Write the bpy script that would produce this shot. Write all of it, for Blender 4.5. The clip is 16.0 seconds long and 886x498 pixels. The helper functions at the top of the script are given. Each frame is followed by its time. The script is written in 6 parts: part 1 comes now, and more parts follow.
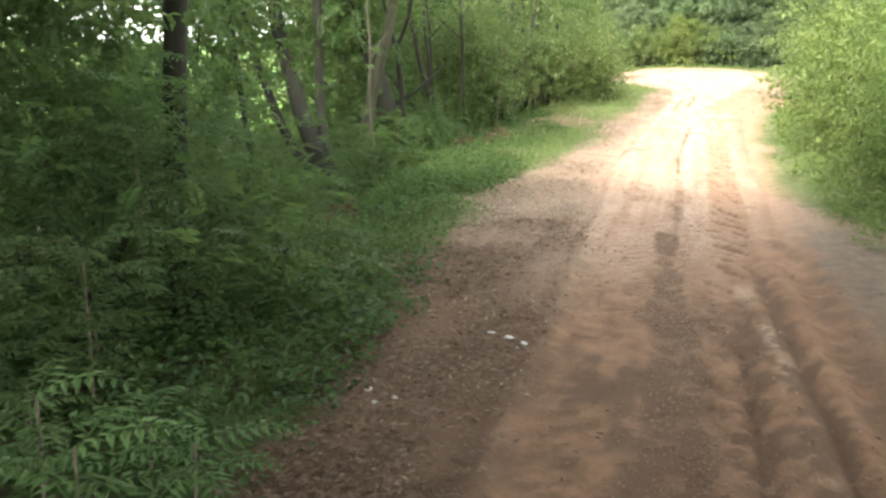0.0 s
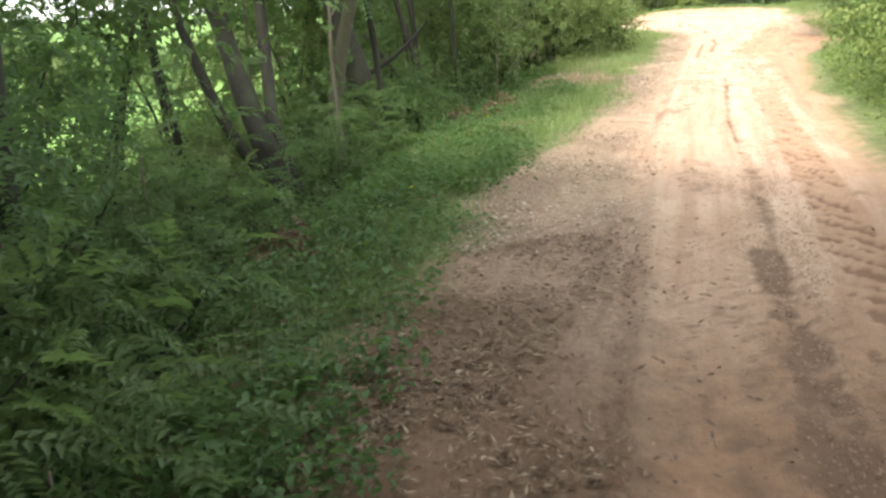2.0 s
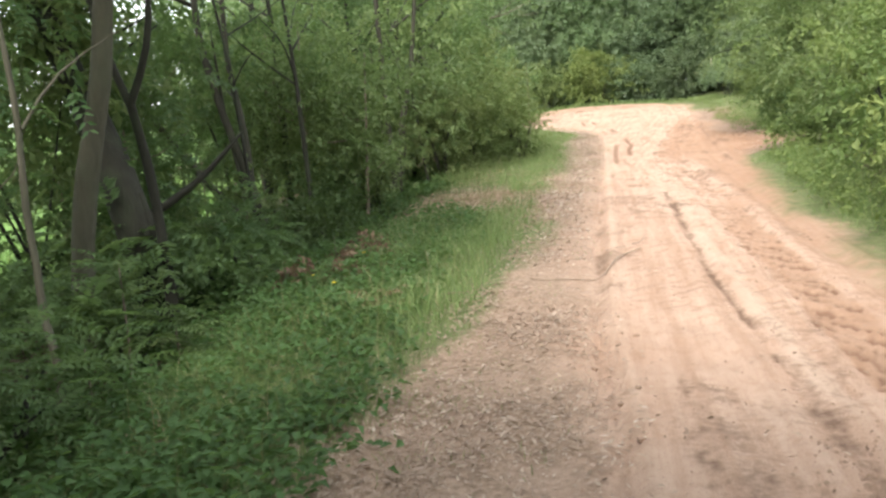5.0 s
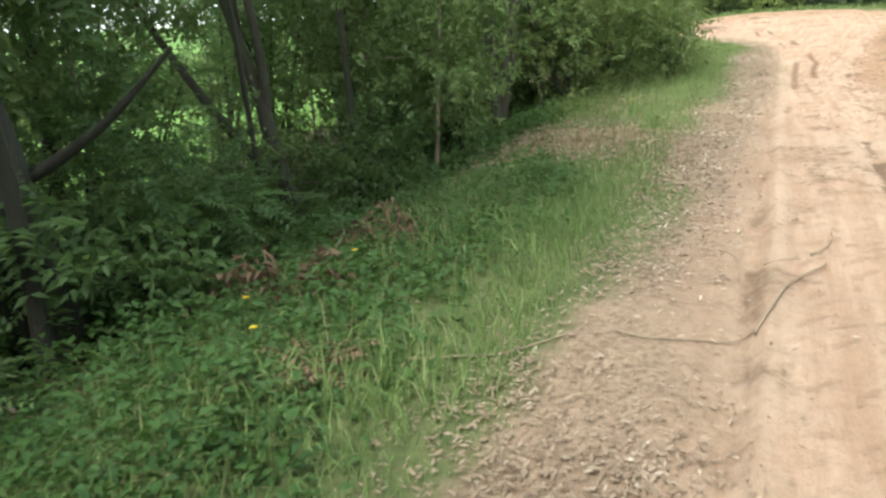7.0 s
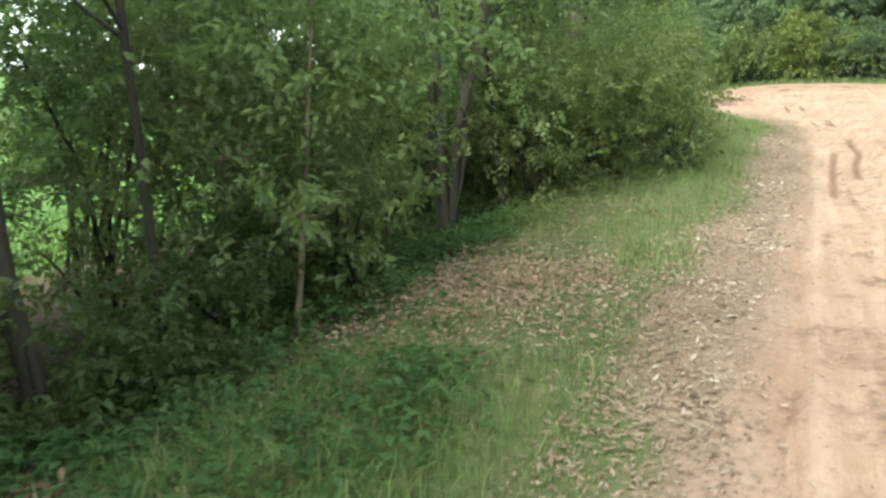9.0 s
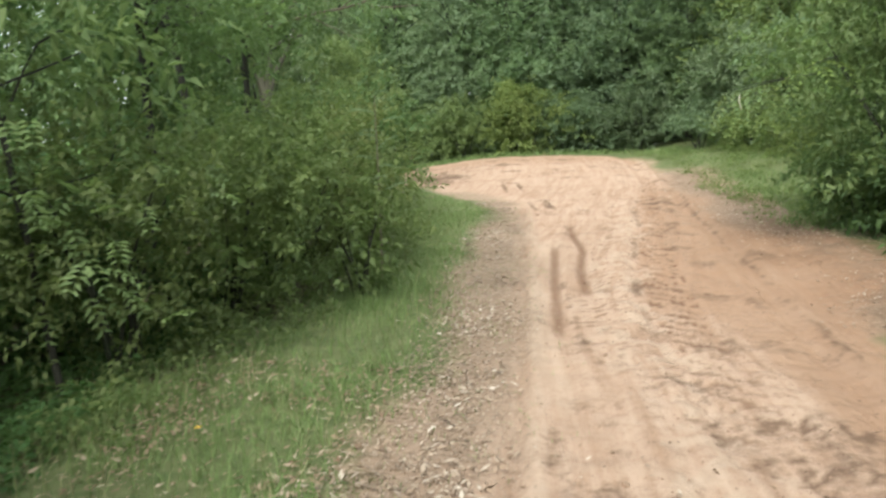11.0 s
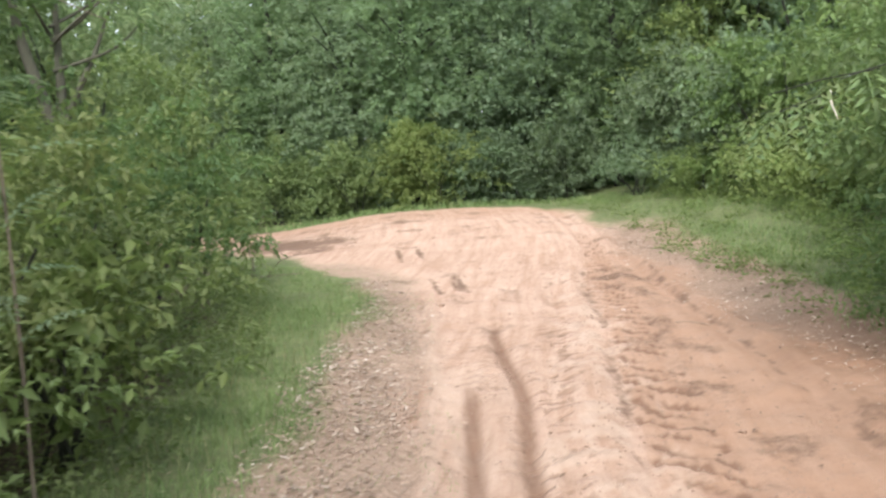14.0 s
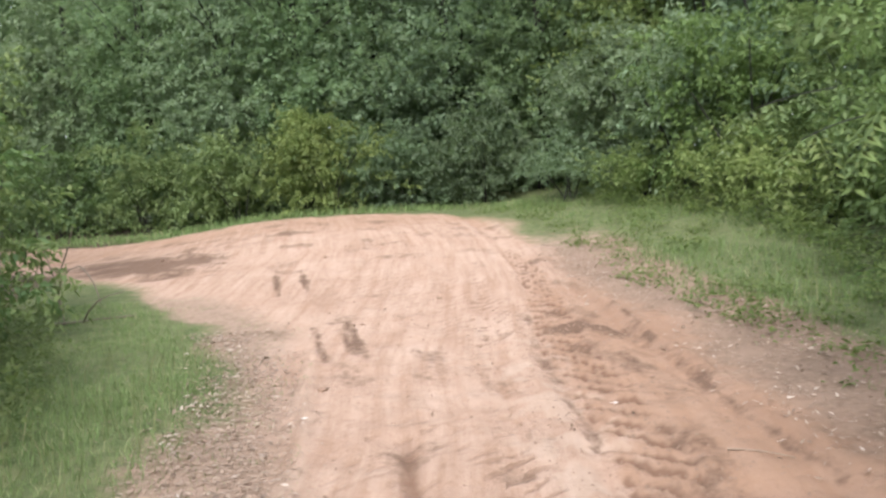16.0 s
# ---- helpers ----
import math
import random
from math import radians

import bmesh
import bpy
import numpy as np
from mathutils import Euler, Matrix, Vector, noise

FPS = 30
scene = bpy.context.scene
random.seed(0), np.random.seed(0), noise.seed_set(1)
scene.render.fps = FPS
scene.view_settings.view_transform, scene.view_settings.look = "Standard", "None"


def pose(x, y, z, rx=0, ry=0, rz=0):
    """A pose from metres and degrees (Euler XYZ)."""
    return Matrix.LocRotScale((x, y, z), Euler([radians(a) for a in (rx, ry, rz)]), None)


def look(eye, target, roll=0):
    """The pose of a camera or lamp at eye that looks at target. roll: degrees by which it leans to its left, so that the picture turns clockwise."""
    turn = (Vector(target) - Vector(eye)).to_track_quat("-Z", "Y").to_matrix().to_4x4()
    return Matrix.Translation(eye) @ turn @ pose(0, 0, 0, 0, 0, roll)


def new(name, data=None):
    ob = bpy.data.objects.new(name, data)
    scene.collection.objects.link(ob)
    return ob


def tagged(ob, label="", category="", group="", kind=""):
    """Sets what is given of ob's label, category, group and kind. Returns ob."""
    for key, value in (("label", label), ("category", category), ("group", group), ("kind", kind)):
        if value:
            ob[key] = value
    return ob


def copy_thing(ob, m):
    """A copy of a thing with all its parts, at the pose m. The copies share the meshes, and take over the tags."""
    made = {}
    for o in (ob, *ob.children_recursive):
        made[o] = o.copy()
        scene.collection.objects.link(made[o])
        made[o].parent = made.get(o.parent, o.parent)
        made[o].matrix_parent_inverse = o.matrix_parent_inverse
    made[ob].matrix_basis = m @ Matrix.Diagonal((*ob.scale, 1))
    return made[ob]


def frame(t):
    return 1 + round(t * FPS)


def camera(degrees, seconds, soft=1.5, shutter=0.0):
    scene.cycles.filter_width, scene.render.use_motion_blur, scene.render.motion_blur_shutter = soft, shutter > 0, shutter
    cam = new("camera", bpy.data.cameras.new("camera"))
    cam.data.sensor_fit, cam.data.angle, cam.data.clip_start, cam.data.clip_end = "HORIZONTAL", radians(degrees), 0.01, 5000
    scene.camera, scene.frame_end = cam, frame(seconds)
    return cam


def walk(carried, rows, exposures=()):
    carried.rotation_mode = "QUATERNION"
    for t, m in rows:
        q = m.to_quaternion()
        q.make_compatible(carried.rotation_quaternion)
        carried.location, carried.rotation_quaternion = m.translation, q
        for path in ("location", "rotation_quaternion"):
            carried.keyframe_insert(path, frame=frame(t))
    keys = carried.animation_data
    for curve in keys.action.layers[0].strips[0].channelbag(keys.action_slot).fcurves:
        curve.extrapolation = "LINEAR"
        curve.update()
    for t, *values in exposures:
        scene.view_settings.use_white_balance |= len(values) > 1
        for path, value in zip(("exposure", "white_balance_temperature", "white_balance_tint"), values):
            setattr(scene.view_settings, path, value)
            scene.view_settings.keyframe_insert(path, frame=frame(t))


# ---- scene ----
cam = camera(54.0, 16.0, soft=2.5, shutter=0.22)
PATH = [
    (0, (-0.016, 0.029, 1.576), (-0.513, 1.908, 1.105), 0.6),
    (0.5, (-0.121, 0.529, 1.555), (-0.555, 2.414, 1.048), -0.3),
    (1, (-0.282, 1.106, 1.511), (-0.664, 3.003, 1.008), 0.7),
    (1.5, (-0.421, 1.718, 1.488), (-0.842, 3.607, 0.984), -2.2),
    (2, (-0.544, 2.421, 1.473), (-1.049, 4.273, 0.913), -3.0),
    (2.5, (-0.644, 2.946, 1.478), (-1.133, 4.833, 1.032), -2.9),
    (3, (-0.713, 3.636, 1.42), (-1.06, 5.544, 0.93), -0.0),
    (3.5, (-0.842, 4.283, 1.401), (-0.992, 6.23, 0.97), 2.4),
    (4, (-0.883, 4.94, 1.399), (-1.023, 6.894, 0.999), 1.9),
    (4.5, (-0.94, 5.563, 1.398), (-1.112, 7.52, 1.025), -0.9),
    (5, (-0.915, 6.219, 1.385), (-1.208, 8.165, 1.029), -4.0),
    (5.2, (-0.917, 6.462, 1.376), (-1.239, 8.398, 0.992), -3.2),
    (7.3, (-0.764, 9.489, 1.314), (-1.426, 11.296, 0.769), -3.3),
    (7.5, (-0.788, 9.759, 1.329), (-1.398, 11.592, 0.812), -0.8),
    (8, (-0.756, 10.289, 1.404), (-1.416, 12.131, 0.988), -1.4),
    (8.2, (-0.757, 10.543, 1.421), (-1.461, 12.364, 0.99), -1.4),
    (10.3, (-0.57, 14.196, 1.453), (-1.057, 16.089, 1.032), -0.9),
    (10.5, (-0.532, 14.452, 1.466), (-0.909, 16.371, 1.046), -0.6),
    (11, (-0.499, 15.186, 1.52), (-0.633, 17.16, 1.229), -2.0),
    (11.5, (-0.489, 15.933, 1.52), (-0.472, 17.915, 1.254), -1.6),
    (12, (-0.514, 16.724, 1.548), (-0.256, 18.692, 1.304), 1.8),
    (12.5, (-0.44, 17.52, 1.54), (-0.231, 19.498, 1.336), 0.5),
    (13, (-0.416, 18.325, 1.529), (-0.211, 20.309, 1.388), 0.2),
    (13.5, (-0.347, 19.126, 1.458), (-0.47, 21.116, 1.308), -3.5),
    (14, (-0.187, 20.027, 1.405), (-0.117, 22.017, 1.219), -3.4),
    (14.5, (-0.119, 20.679, 1.41), (0.055, 22.663, 1.22), -5.3),
    (15, (-0.06, 21.61, 1.456), (0.265, 23.577, 1.297), -3.9),
    (15.5, (0.024, 22.415, 1.442), (0.356, 24.382, 1.29), -4.4),
    (16, (0.096, 23.24, 1.444), (0.381, 25.209, 1.239), -2.9),
]

EXPOSURES = [(0.0, 2.5, 7000, 9), (0.6, 2.46, 7000, 9), (1.5, 2.2, 6900, 8), (2.0, 2.3, 6900, 8), (2.5, 2.18, 6900, 7), (3.5, 1.92, 6900, 6), (5.0, 1.8, 6600, 11), (7.4, 1.62, 6500, -1), (8.2, 1.75, 6500, -1), (10.5, 1.38, 6500, 0),
             (11.0, 1.34, 6450, 2), (11.5, 1.42, 6300, 8), (12.5, 1.54, 6100, 13), (13.0, 1.72, 5950, 15), (14.0, 1.5, 6200, 12), (15.0, 1.44, 6200, 13), (16.0, 1.38, 6150, 14)]
walk(cam, [(t, look(eye, target, roll)) for t, eye, target, roll in PATH], EXPOSURES)

# ---- world and sun ----
SUN_ELEV, SUN_AZ = 50.0, 192.0
world = bpy.data.worlds.new("sky")
scene.world = world
world.use_nodes = True
wn, wl = world.node_tree.nodes, world.node_tree.links
sky = wn.new("ShaderNodeTexSky")
sky.sky_type, sky.sun_disc = "NISHITA", False
sky.sun_elevation, sky.sun_rotation = radians(SUN_ELEV), radians(SUN_AZ)
sky.air_density, sky.dust_density, sky.ozone_density = 1.0, 3.0, 0.5
veil = wn.new("ShaderNodeMix")
veil.data_type = "RGBA"
veil.inputs[0].default_value, veil.inputs[7].default_value = 0.7, (6.2, 6.5, 6.7, 1)
wl.new(sky.outputs[0], veil.inputs[6])
wl.new(veil.outputs[2], wn["Background"].inputs[0])
wn["Background"].inputs[1].default_value = 0.15
sun = new("sun", bpy.data.lights.new("sun", "SUN"))
sun.data.energy, sun.data.angle, sun.data.color = 2.0, radians(12), (1.0, 0.95, 0.88)
az, el = radians(SUN_AZ), radians(SUN_ELEV)
sun.matrix_world = look(Vector((math.sin(az) * math.cos(el), math.cos(az) * math.cos(el), math.sin(el))) * 60, (0, 0, 0))


# ---- materials ----
def material(name):
    m = bpy.data.materials.new(name)
    m.use_nodes = True
    nt = m.node_tree
    bsdf = nt.nodes["Principled BSDF"]
    return m, nt.nodes, nt.links, bsdf


def mixed(n, l, fac, a, b):
    """A colour mix; each of fac, a, b is a socket, a number or a colour."""
    x = n.new("ShaderNodeMix")
    x.data_type = "RGBA"
    for sock, v in ((x.inputs[0], fac), (x.inputs[6], a), (x.inputs[7], b)):
        if isinstance(v, bpy.types.NodeSocket):
            l.new(v, sock)
        elif isinstance(v, tuple):
            sock.default_value = (*v, 1)
        else:
            sock.default_value = v
    return x.outputs[2]


def noisy(n, l, scale, detail=4.0, rough=0.55, lo=0.0, hi=1.0):
    """Noise in world metres, stretched from lo..hi to 0..1."""
    geo = n.new("ShaderNodeNewGeometry")
    t = n.new("ShaderNodeTexNoise")
    t.inputs["Scale"].default_value, t.inputs["Detail"].default_value, t.inputs["Roughness"].default_value = scale, detail, rough
    l.new(geo.outputs["Position"], t.inputs["Vector"])
    r = n.new("ShaderNodeMapRange")
    r.inputs[1].default_value, r.inputs[2].default_value = lo, hi
    l.new(t.outputs[0], r.inputs[0])
    return r.outputs[0]


def maths(n, l, op, a, b):
    x = n.new("ShaderNodeMath")
    x.operation = op
    for sock, v in ((x.inputs[0], a), (x.inputs[1], b)):
        if isinstance(v, bpy.types.NodeSocket):
            l.new(v, sock)
        else:
            sock.default_value = v
    return x.outputs[0]


def leaf_material(name, dark, light, tip=None, through_light=0.5, rough=0.58, gloss=0.28):
    """Leaf: each leaf its own shade, mottled, shining a little and letting light through."""
    m, n, l, b = material(name)
    geo = n.new("ShaderNodeNewGeometry")
    col = mixed(n, l, geo.outputs["Random Per Island"], dark, light)
    col = mixed(n, l, noisy(n, l, 1.3, 3, 0.6, 0.35, 0.65), col, tip or light)
    col = mixed(n, l, maths(n, l, "MULTIPLY", noisy(n, l, 60, 3, 0.6, 0.4, 0.8), 0.25), col, tuple(0.5 * c for c in dark))
    # every plant differs a little in depth and warmth of its green
    who = n.new("ShaderNodeObjectInfo")
    hue = n.new("ShaderNodeHueSaturation")
    l.new(maths(n, l, "ADD", maths(n, l, "MULTIPLY", maths(n, l, "FRACT", maths(n, l, "MULTIPLY", who.outputs["Random"], 7.31), 0.0), 0.034), 0.480), hue.inputs["Hue"])
    l.new(maths(n, l, "ADD", maths(n, l, "MULTIPLY", who.outputs["Random"], 0.46), 0.79), hue.inputs["Value"])
    l.new(col, hue.inputs["Color"])
    col = hue.outputs[0]
    l.new(col, b.inputs["Base Color"])
    b.inputs["Roughness"].default_value = rough
    b.inputs["Specular IOR Level"].default_value = gloss
    tr = n.new("ShaderNodeBsdfTranslucent")
    bright = mixed(n, l, 0.5, col, (0.150, 0.225, 0.052))
    l.new(bright, tr.inputs[0])
    mix = n.new("ShaderNodeMixShader")
    mix.inputs[0].default_value = through_light
    l.new(b.outputs[0], mix.inputs[1])
    l.new(tr.outputs[0], mix.inputs[2])
    l.new(mix.outputs[0], n["Material Output"].inputs[0])
    return m


def bark_material(name, dark, light):
    m, n, l, b = material(name)
    tc = n.new("ShaderNodeTexCoord")
    mp = n.new("ShaderNodeMapping")
    mp.inputs["Scale"].default_value = (1, 1, 0.22)
    l.new(tc.outputs["Object"], mp.inputs[0])
    t = n.new("ShaderNodeTexNoise")
    t.inputs["Scale"].default_value, t.inputs["Detail"].default_value = 38, 6
    l.new(mp.outputs[0], t.inputs["Vector"])
    col = mixed(n, l, t.outputs[0], dark, light)
    col = mixed(n, l, noisy(n, l, 3.5, 4, 0.6, 0.5, 0.72), col, tuple(0.6 * a + 0.4 * g for a, g in zip(light, (0.035, 0.055, 0.024))))
    l.new(col, b.inputs["Base Color"])
    b.inputs["Roughness"].default_value = 0.9
    bump = n.new("ShaderNodeBump")
    bump.inputs["Strength"].default_value, bump.inputs["Distance"].default_value = 0.8, 0.012
    l.new(t.outputs[0], bump.inputs["Height"])
    l.new(bump.outputs[0], b.inputs["Normal"])
    return m


def blade_material(name, dark, light, dry, dry_share=0.12):
    """Grass or leaf litter: every blade its own shade, a share of them dry."""
    m, n, l, b = material(name)
    geo = n.new("ShaderNodeNewGeometry")
    ramp = n.new("ShaderNodeValToRGB")
    e = ramp.color_ramp.elements
    e[0].color, e[1].color = (*dark, 1), (*dry, 1)
    e.new(1 - dry_share - 0.02).color = (*light, 1)
    e[2].position = 1.0
    l.new(geo.outputs["Random Per Island"], ramp.inputs[0])
    col = mixed(n, l, noisy(n, l, 0.9, 3, 0.6, 0.35, 0.7), ramp.outputs[0], tuple(0.5 * (a + c) for a, c in zip(dark, light)))
    l.new(col, b.inputs["Base Color"])
    b.inputs["Roughness"].default_value = 0.65
    b.inputs["Specular IOR Level"].default_value = 0.25
    tr = n.new("ShaderNodeBsdfTranslucent")
    l.new(col, tr.inputs[0])
    mix = n.new("ShaderNodeMixShader")
    mix.inputs[0].default_value = 0.3
    l.new(b.outputs[0], mix.inputs[1])
    l.new(tr.outputs[0], mix.inputs[2])
    l.new(mix.outputs[0], n["Material Output"].inputs[0])
    return m


def soil_material():
    """Sandy track, litter-strewn edge, dark forest soil and meadow turf by zones, one of them partly painted shade."""
    m, n, l, b = material("soil")

    def zone(name):
        a = n.new("ShaderNodeAttribute")
        a.attribute_name = name
        return a.outputs["Fac"]

    def edged(name, lo=0.35, hi=0.65, scale=9.0, amount=0.7):
        v = maths(n, l, "ADD", zone(name), maths(n, l, "MULTIPLY", maths(n, l, "SUBTRACT", noisy(n, l, scale, 5, 0.65), 0.5), amount))
        r = n.new("ShaderNodeMapRange")
        r.interpolation_type = "SMOOTHSTEP"
        r.inputs[1].default_value, r.inputs[2].default_value = lo, hi
        l.new(v, r.inputs[0])
        return r.outputs[0]

    geo = n.new("ShaderNodeNewGeometry")
    xyz = n.new("ShaderNodeSeparateXYZ")
    l.new(geo.outputs["Position"], xyz.inputs[0])
    mp = n.new("ShaderNodeCombineXYZ")
    l.new(zone("across"), mp.inputs[0])
    l.new(maths(n, l, "MULTIPLY", xyz.outputs[1], 0.06), mp.inputs[1])
    streak = n.new("ShaderNodeTexNoise")
    streak.inputs["Scale"].default_value, streak.inputs["Detail"].default_value, streak.inputs["Roughness"].default_value = 9, 5, 0.65
    l.new(mp.outputs[0], streak.inputs["Vector"])
    lanes = n.new("ShaderNodeMapRange")
    lanes.inputs[1].default_value, lanes.inputs[2].default_value = 0.42, 0.68
    l.new(streak.outputs[0], lanes.inputs[0])
    sand = mixed(n, l, noisy(n, l, 1.1, 5, 0.6, 0.3, 0.7), SAND_A, SAND_B)
    sand = mixed(n, l, maths(n, l, "MULTIPLY", lanes.outputs[0], 0.75), sand, SAND_C)
    sand = mixed(n, l, noisy(n, l, 14, 5, 0.7, 0.5, 0.85), sand, SAND_C)
    sand = mixed(n, l, maths(n, l, "MULTIPLY", noisy(n, l, 130, 3, 0.7, 0.52, 0.7), 0.45), sand, (0.14, 0.085, 0.06))
    sand = mixed(n, l, maths(n, l, "MULTIPLY", edged("red", 0.2, 1.0, 5.0), 0.65), sand, (0.255, 0.152, 0.096))
    # broken lug marks pressed across the wheel tracks, their hollows coloured darker
    side = n.new("ShaderNodeMath")
    side.operation = "ABSOLUTE"
    l.new(maths(n, l, "SUBTRACT", zone("across"), 0.06), side.inputs[0])
    run = maths(n, l, "ADD", maths(n, l, "MULTIPLY", xyz.outputs[1], 6.2), maths(n, l, "MULTIPLY", side.outputs[0], 4.5))
    run = maths(n, l, "ADD", run, maths(n, l, "ADD", maths(n, l, "MULTIPLY", noisy(n, l, 3.2, 2, 0.6), 1.1), maths(n, l, "MULTIPLY", noisy(n, l, 11.0, 2, 0.6), 0.8)))
    stroke = n.new("ShaderNodeMapRange")
    stroke.interpolation_type = "SMOOTHSTEP"
    stroke.inputs[1].default_value, stroke.inputs[2].default_value = 0.05, 0.75
    l.new(maths(n, l, "SINE", maths(n, l, "MULTIPLY", run, 6.2832), 0.0), stroke.inputs[0])
    gate_at = n.new("ShaderNodeCombineXYZ")
    l.new(maths(n, l, "MULTIPLY", zone("across"), 8.0), gate_at.inputs[0])
    l.new(maths(n, l, "MULTIPLY", maths(n, l, "FLOOR", run, 0.0), 5.3), gate_at.inputs[1])
    gate = n.new("ShaderNodeTexNoise")
    gate.inputs["Scale"].default_value, gate.inputs["Detail"].default_value = 1.0, 2.0
    l.new(gate_at.outputs[0], gate.inputs["Vector"])
    hollow = n.new("ShaderNodeMapRange")
    hollow.interpolation_type = "SMOOTHSTEP"
    hollow.inputs[1].default_value, hollow.inputs[2].default_value = 0.46, 0.54
    l.new(gate.outputs[0], hollow.inputs[0])
    pressed = maths(n, l, "MULTIPLY", maths(n, l, "MULTIPLY", stroke.outputs[0], hollow.outputs[0]), zone("tread"))
    sand = mixed(n, l, maths(n, l, "MULTIPLY", pressed, 0.8), sand, (0.175, 0.105, 0.068))
    # sand browned by colour: near the start this stands in for canopy shade
    sand = mixed(n, l, maths(n, l, "MULTIPLY", edged("soil_shade", 0.0, 1.0, 4.0, 0.4), 0.85), sand, mixed(n, l, pressed, mixed(n, l, noisy(n, l, 6, 5, 0.7, 0.35, 0.65), (0.150, 0.082, 0.049), (0.255, 0.146, 0.090)), (0.085, 0.050, 0.033)))
    sand = mixed(n, l, maths(n, l, "MULTIPLY", edged("pale", 0.15, 1.0, 16.0, 0.8), 0.55), sand, (0.43, 0.330, 0.255))
    sand = mixed(n, l, maths(n, l, "MULTIPLY", edged("press", 0.15, 0.85, 30.0, 0.35), 0.82), sand, (0.150, 0.086, 0.055))
    sand = mixed(n, l, maths(n, l, "MULTIPLY", edged("damp", 0.2, 0.75, 24.0, 0.8), 0.9), sand, (0.128, 0.080, 0.054))
    litter = mixed(n, l, noisy(n, l, 22, 5, 0.7, 0.35, 0.65), (0.160, 0.110, 0.077), (0.350, 0.256, 0.188))
    litter = mixed(n, l, noisy(n, l, 3, 4, 0.7, 0.4, 0.7), litter, (0.300, 0.215, 0.160))
    litter = mixed(n, l, noisy(n, l, 90, 3, 0.7, 0.58, 0.72), litter, (0.07, 0.048, 0.036))
    # the same painted shade browns the litter
    litter = mixed(n, l, maths(n, l, "MULTIPLY", edged("soil_shade", 0.0, 1.0, 4.0, 0.4), 0.85), litter, (0.145, 0.088, 0.058))
    litter = mixed(n, l, maths(n, l, "MULTIPLY", edged("grey", 0.1, 0.9, 5.0), 0.7), litter, mixed(n, l, noisy(n, l, 9, 5, 0.7, 0.35, 0.65), (0.070, 0.059, 0.048), (0.165, 0.138, 0.112)))
    forest = mixed(n, l, noisy(n, l, 18, 5, 0.65, 0.35, 0.65), (0.035, 0.03, 0.018), (0.11, 0.085, 0.05))
    turf = mixed(n, l, noisy(n, l, 7, 5, 0.65, 0.35, 0.65), (0.070, 0.095, 0.036), (0.135, 0.145, 0.066))
    meadow = mixed(n, l, noisy(n, l, 0.5, 6, 0.65, 0.35, 0.65), (0.060, 0.125, 0.028), (0.110, 0.190, 0.045))
    col = mixed(n, l, edged("grassy", 0.3, 0.7), forest, turf)
    col = mixed(n, l, edged("meadow", 0.4, 0.6, 1.0), col, meadow)
    col = mixed(n, l, edged("litter", 0.2, 0.8, 6.0, 0.9), col, litter)
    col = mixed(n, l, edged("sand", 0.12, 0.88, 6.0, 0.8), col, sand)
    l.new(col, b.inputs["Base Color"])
    b.inputs["Roughness"].default_value = 0.95
    b.inputs["Specular IOR Level"].default_value = 0.15
    h = maths(n, l, "ADD", noisy(n, l, 24, 6, 0.7), maths(n, l, "MULTIPLY", noisy(n, l, 110, 4, 0.7), 0.4))
    h = maths(n, l, "SUBTRACT", h, maths(n, l, "MULTIPLY", pressed, 1.0))
    bump = n.new("ShaderNodeBump")
    bump.inputs["Strength"].default_value, bump.inputs["Distance"].default_value = 0.75, 0.028
    l.new(h, bump.inputs["Height"])
    l.new(bump.outputs[0], b.inputs["Normal"])
    return m


SAND_A, SAND_B, SAND_C = (0.362, 0.246, 0.180), (0.435, 0.318, 0.244), (0.275, 0.172, 0.116)
SOIL = soil_material()
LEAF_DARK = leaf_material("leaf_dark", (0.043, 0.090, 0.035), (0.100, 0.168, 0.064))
LEAF_MID = leaf_material("leaf_mid", (0.077, 0.131, 0.050), (0.166, 0.232, 0.092))
LEAF_LIGHT = leaf_material("leaf_light", (0.096, 0.156, 0.050), (0.190, 0.258, 0.084))
# grey-green leaf, paled further to carry haze over the far growth
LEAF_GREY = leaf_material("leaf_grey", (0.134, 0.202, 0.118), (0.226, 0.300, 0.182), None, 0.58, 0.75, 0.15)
LEAF_OLIVE = leaf_material("leaf_olive", (0.082, 0.124, 0.045), (0.176, 0.224, 0.082))
LEAF_LIME = leaf_material("leaf_lime", (0.13, 0.205, 0.05), (0.25, 0.33, 0.09))
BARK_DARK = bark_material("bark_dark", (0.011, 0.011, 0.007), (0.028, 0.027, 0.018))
BARK_PALE = bark_material("bark_pale", (0.042, 0.040, 0.026), (0.098, 0.092, 0.063))
TWIG = bark_material("twig_bark", (0.09, 0.07, 0.05), (0.21, 0.17, 0.13))
GRASS = blade_material("grass", (0.096, 0.158, 0.048), (0.205, 0.282, 0.105), (0.40, 0.35, 0.22), 0.14)
GRASS_DRY = blade_material("grass_dry", (0.09, 0.12, 0.04), (0.17, 0.19, 0.08), (0.36, 0.31, 0.19), 0.3)
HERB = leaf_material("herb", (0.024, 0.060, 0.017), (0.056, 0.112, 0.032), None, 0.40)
DRY_LEAF = blade_material("dry_leaf", (0.20, 0.140, 0.102), (0.37, 0.285, 0.215), (0.56, 0.48, 0.40), 0.2)
# darker copy of the leaf litter, with canopy shade put into its colour
SHADED_LEAF = blade_material("shaded_leaf", (0.105, 0.066, 0.044), (0.24, 0.160, 0.110), (0.44, 0.35, 0.26), 0.15)
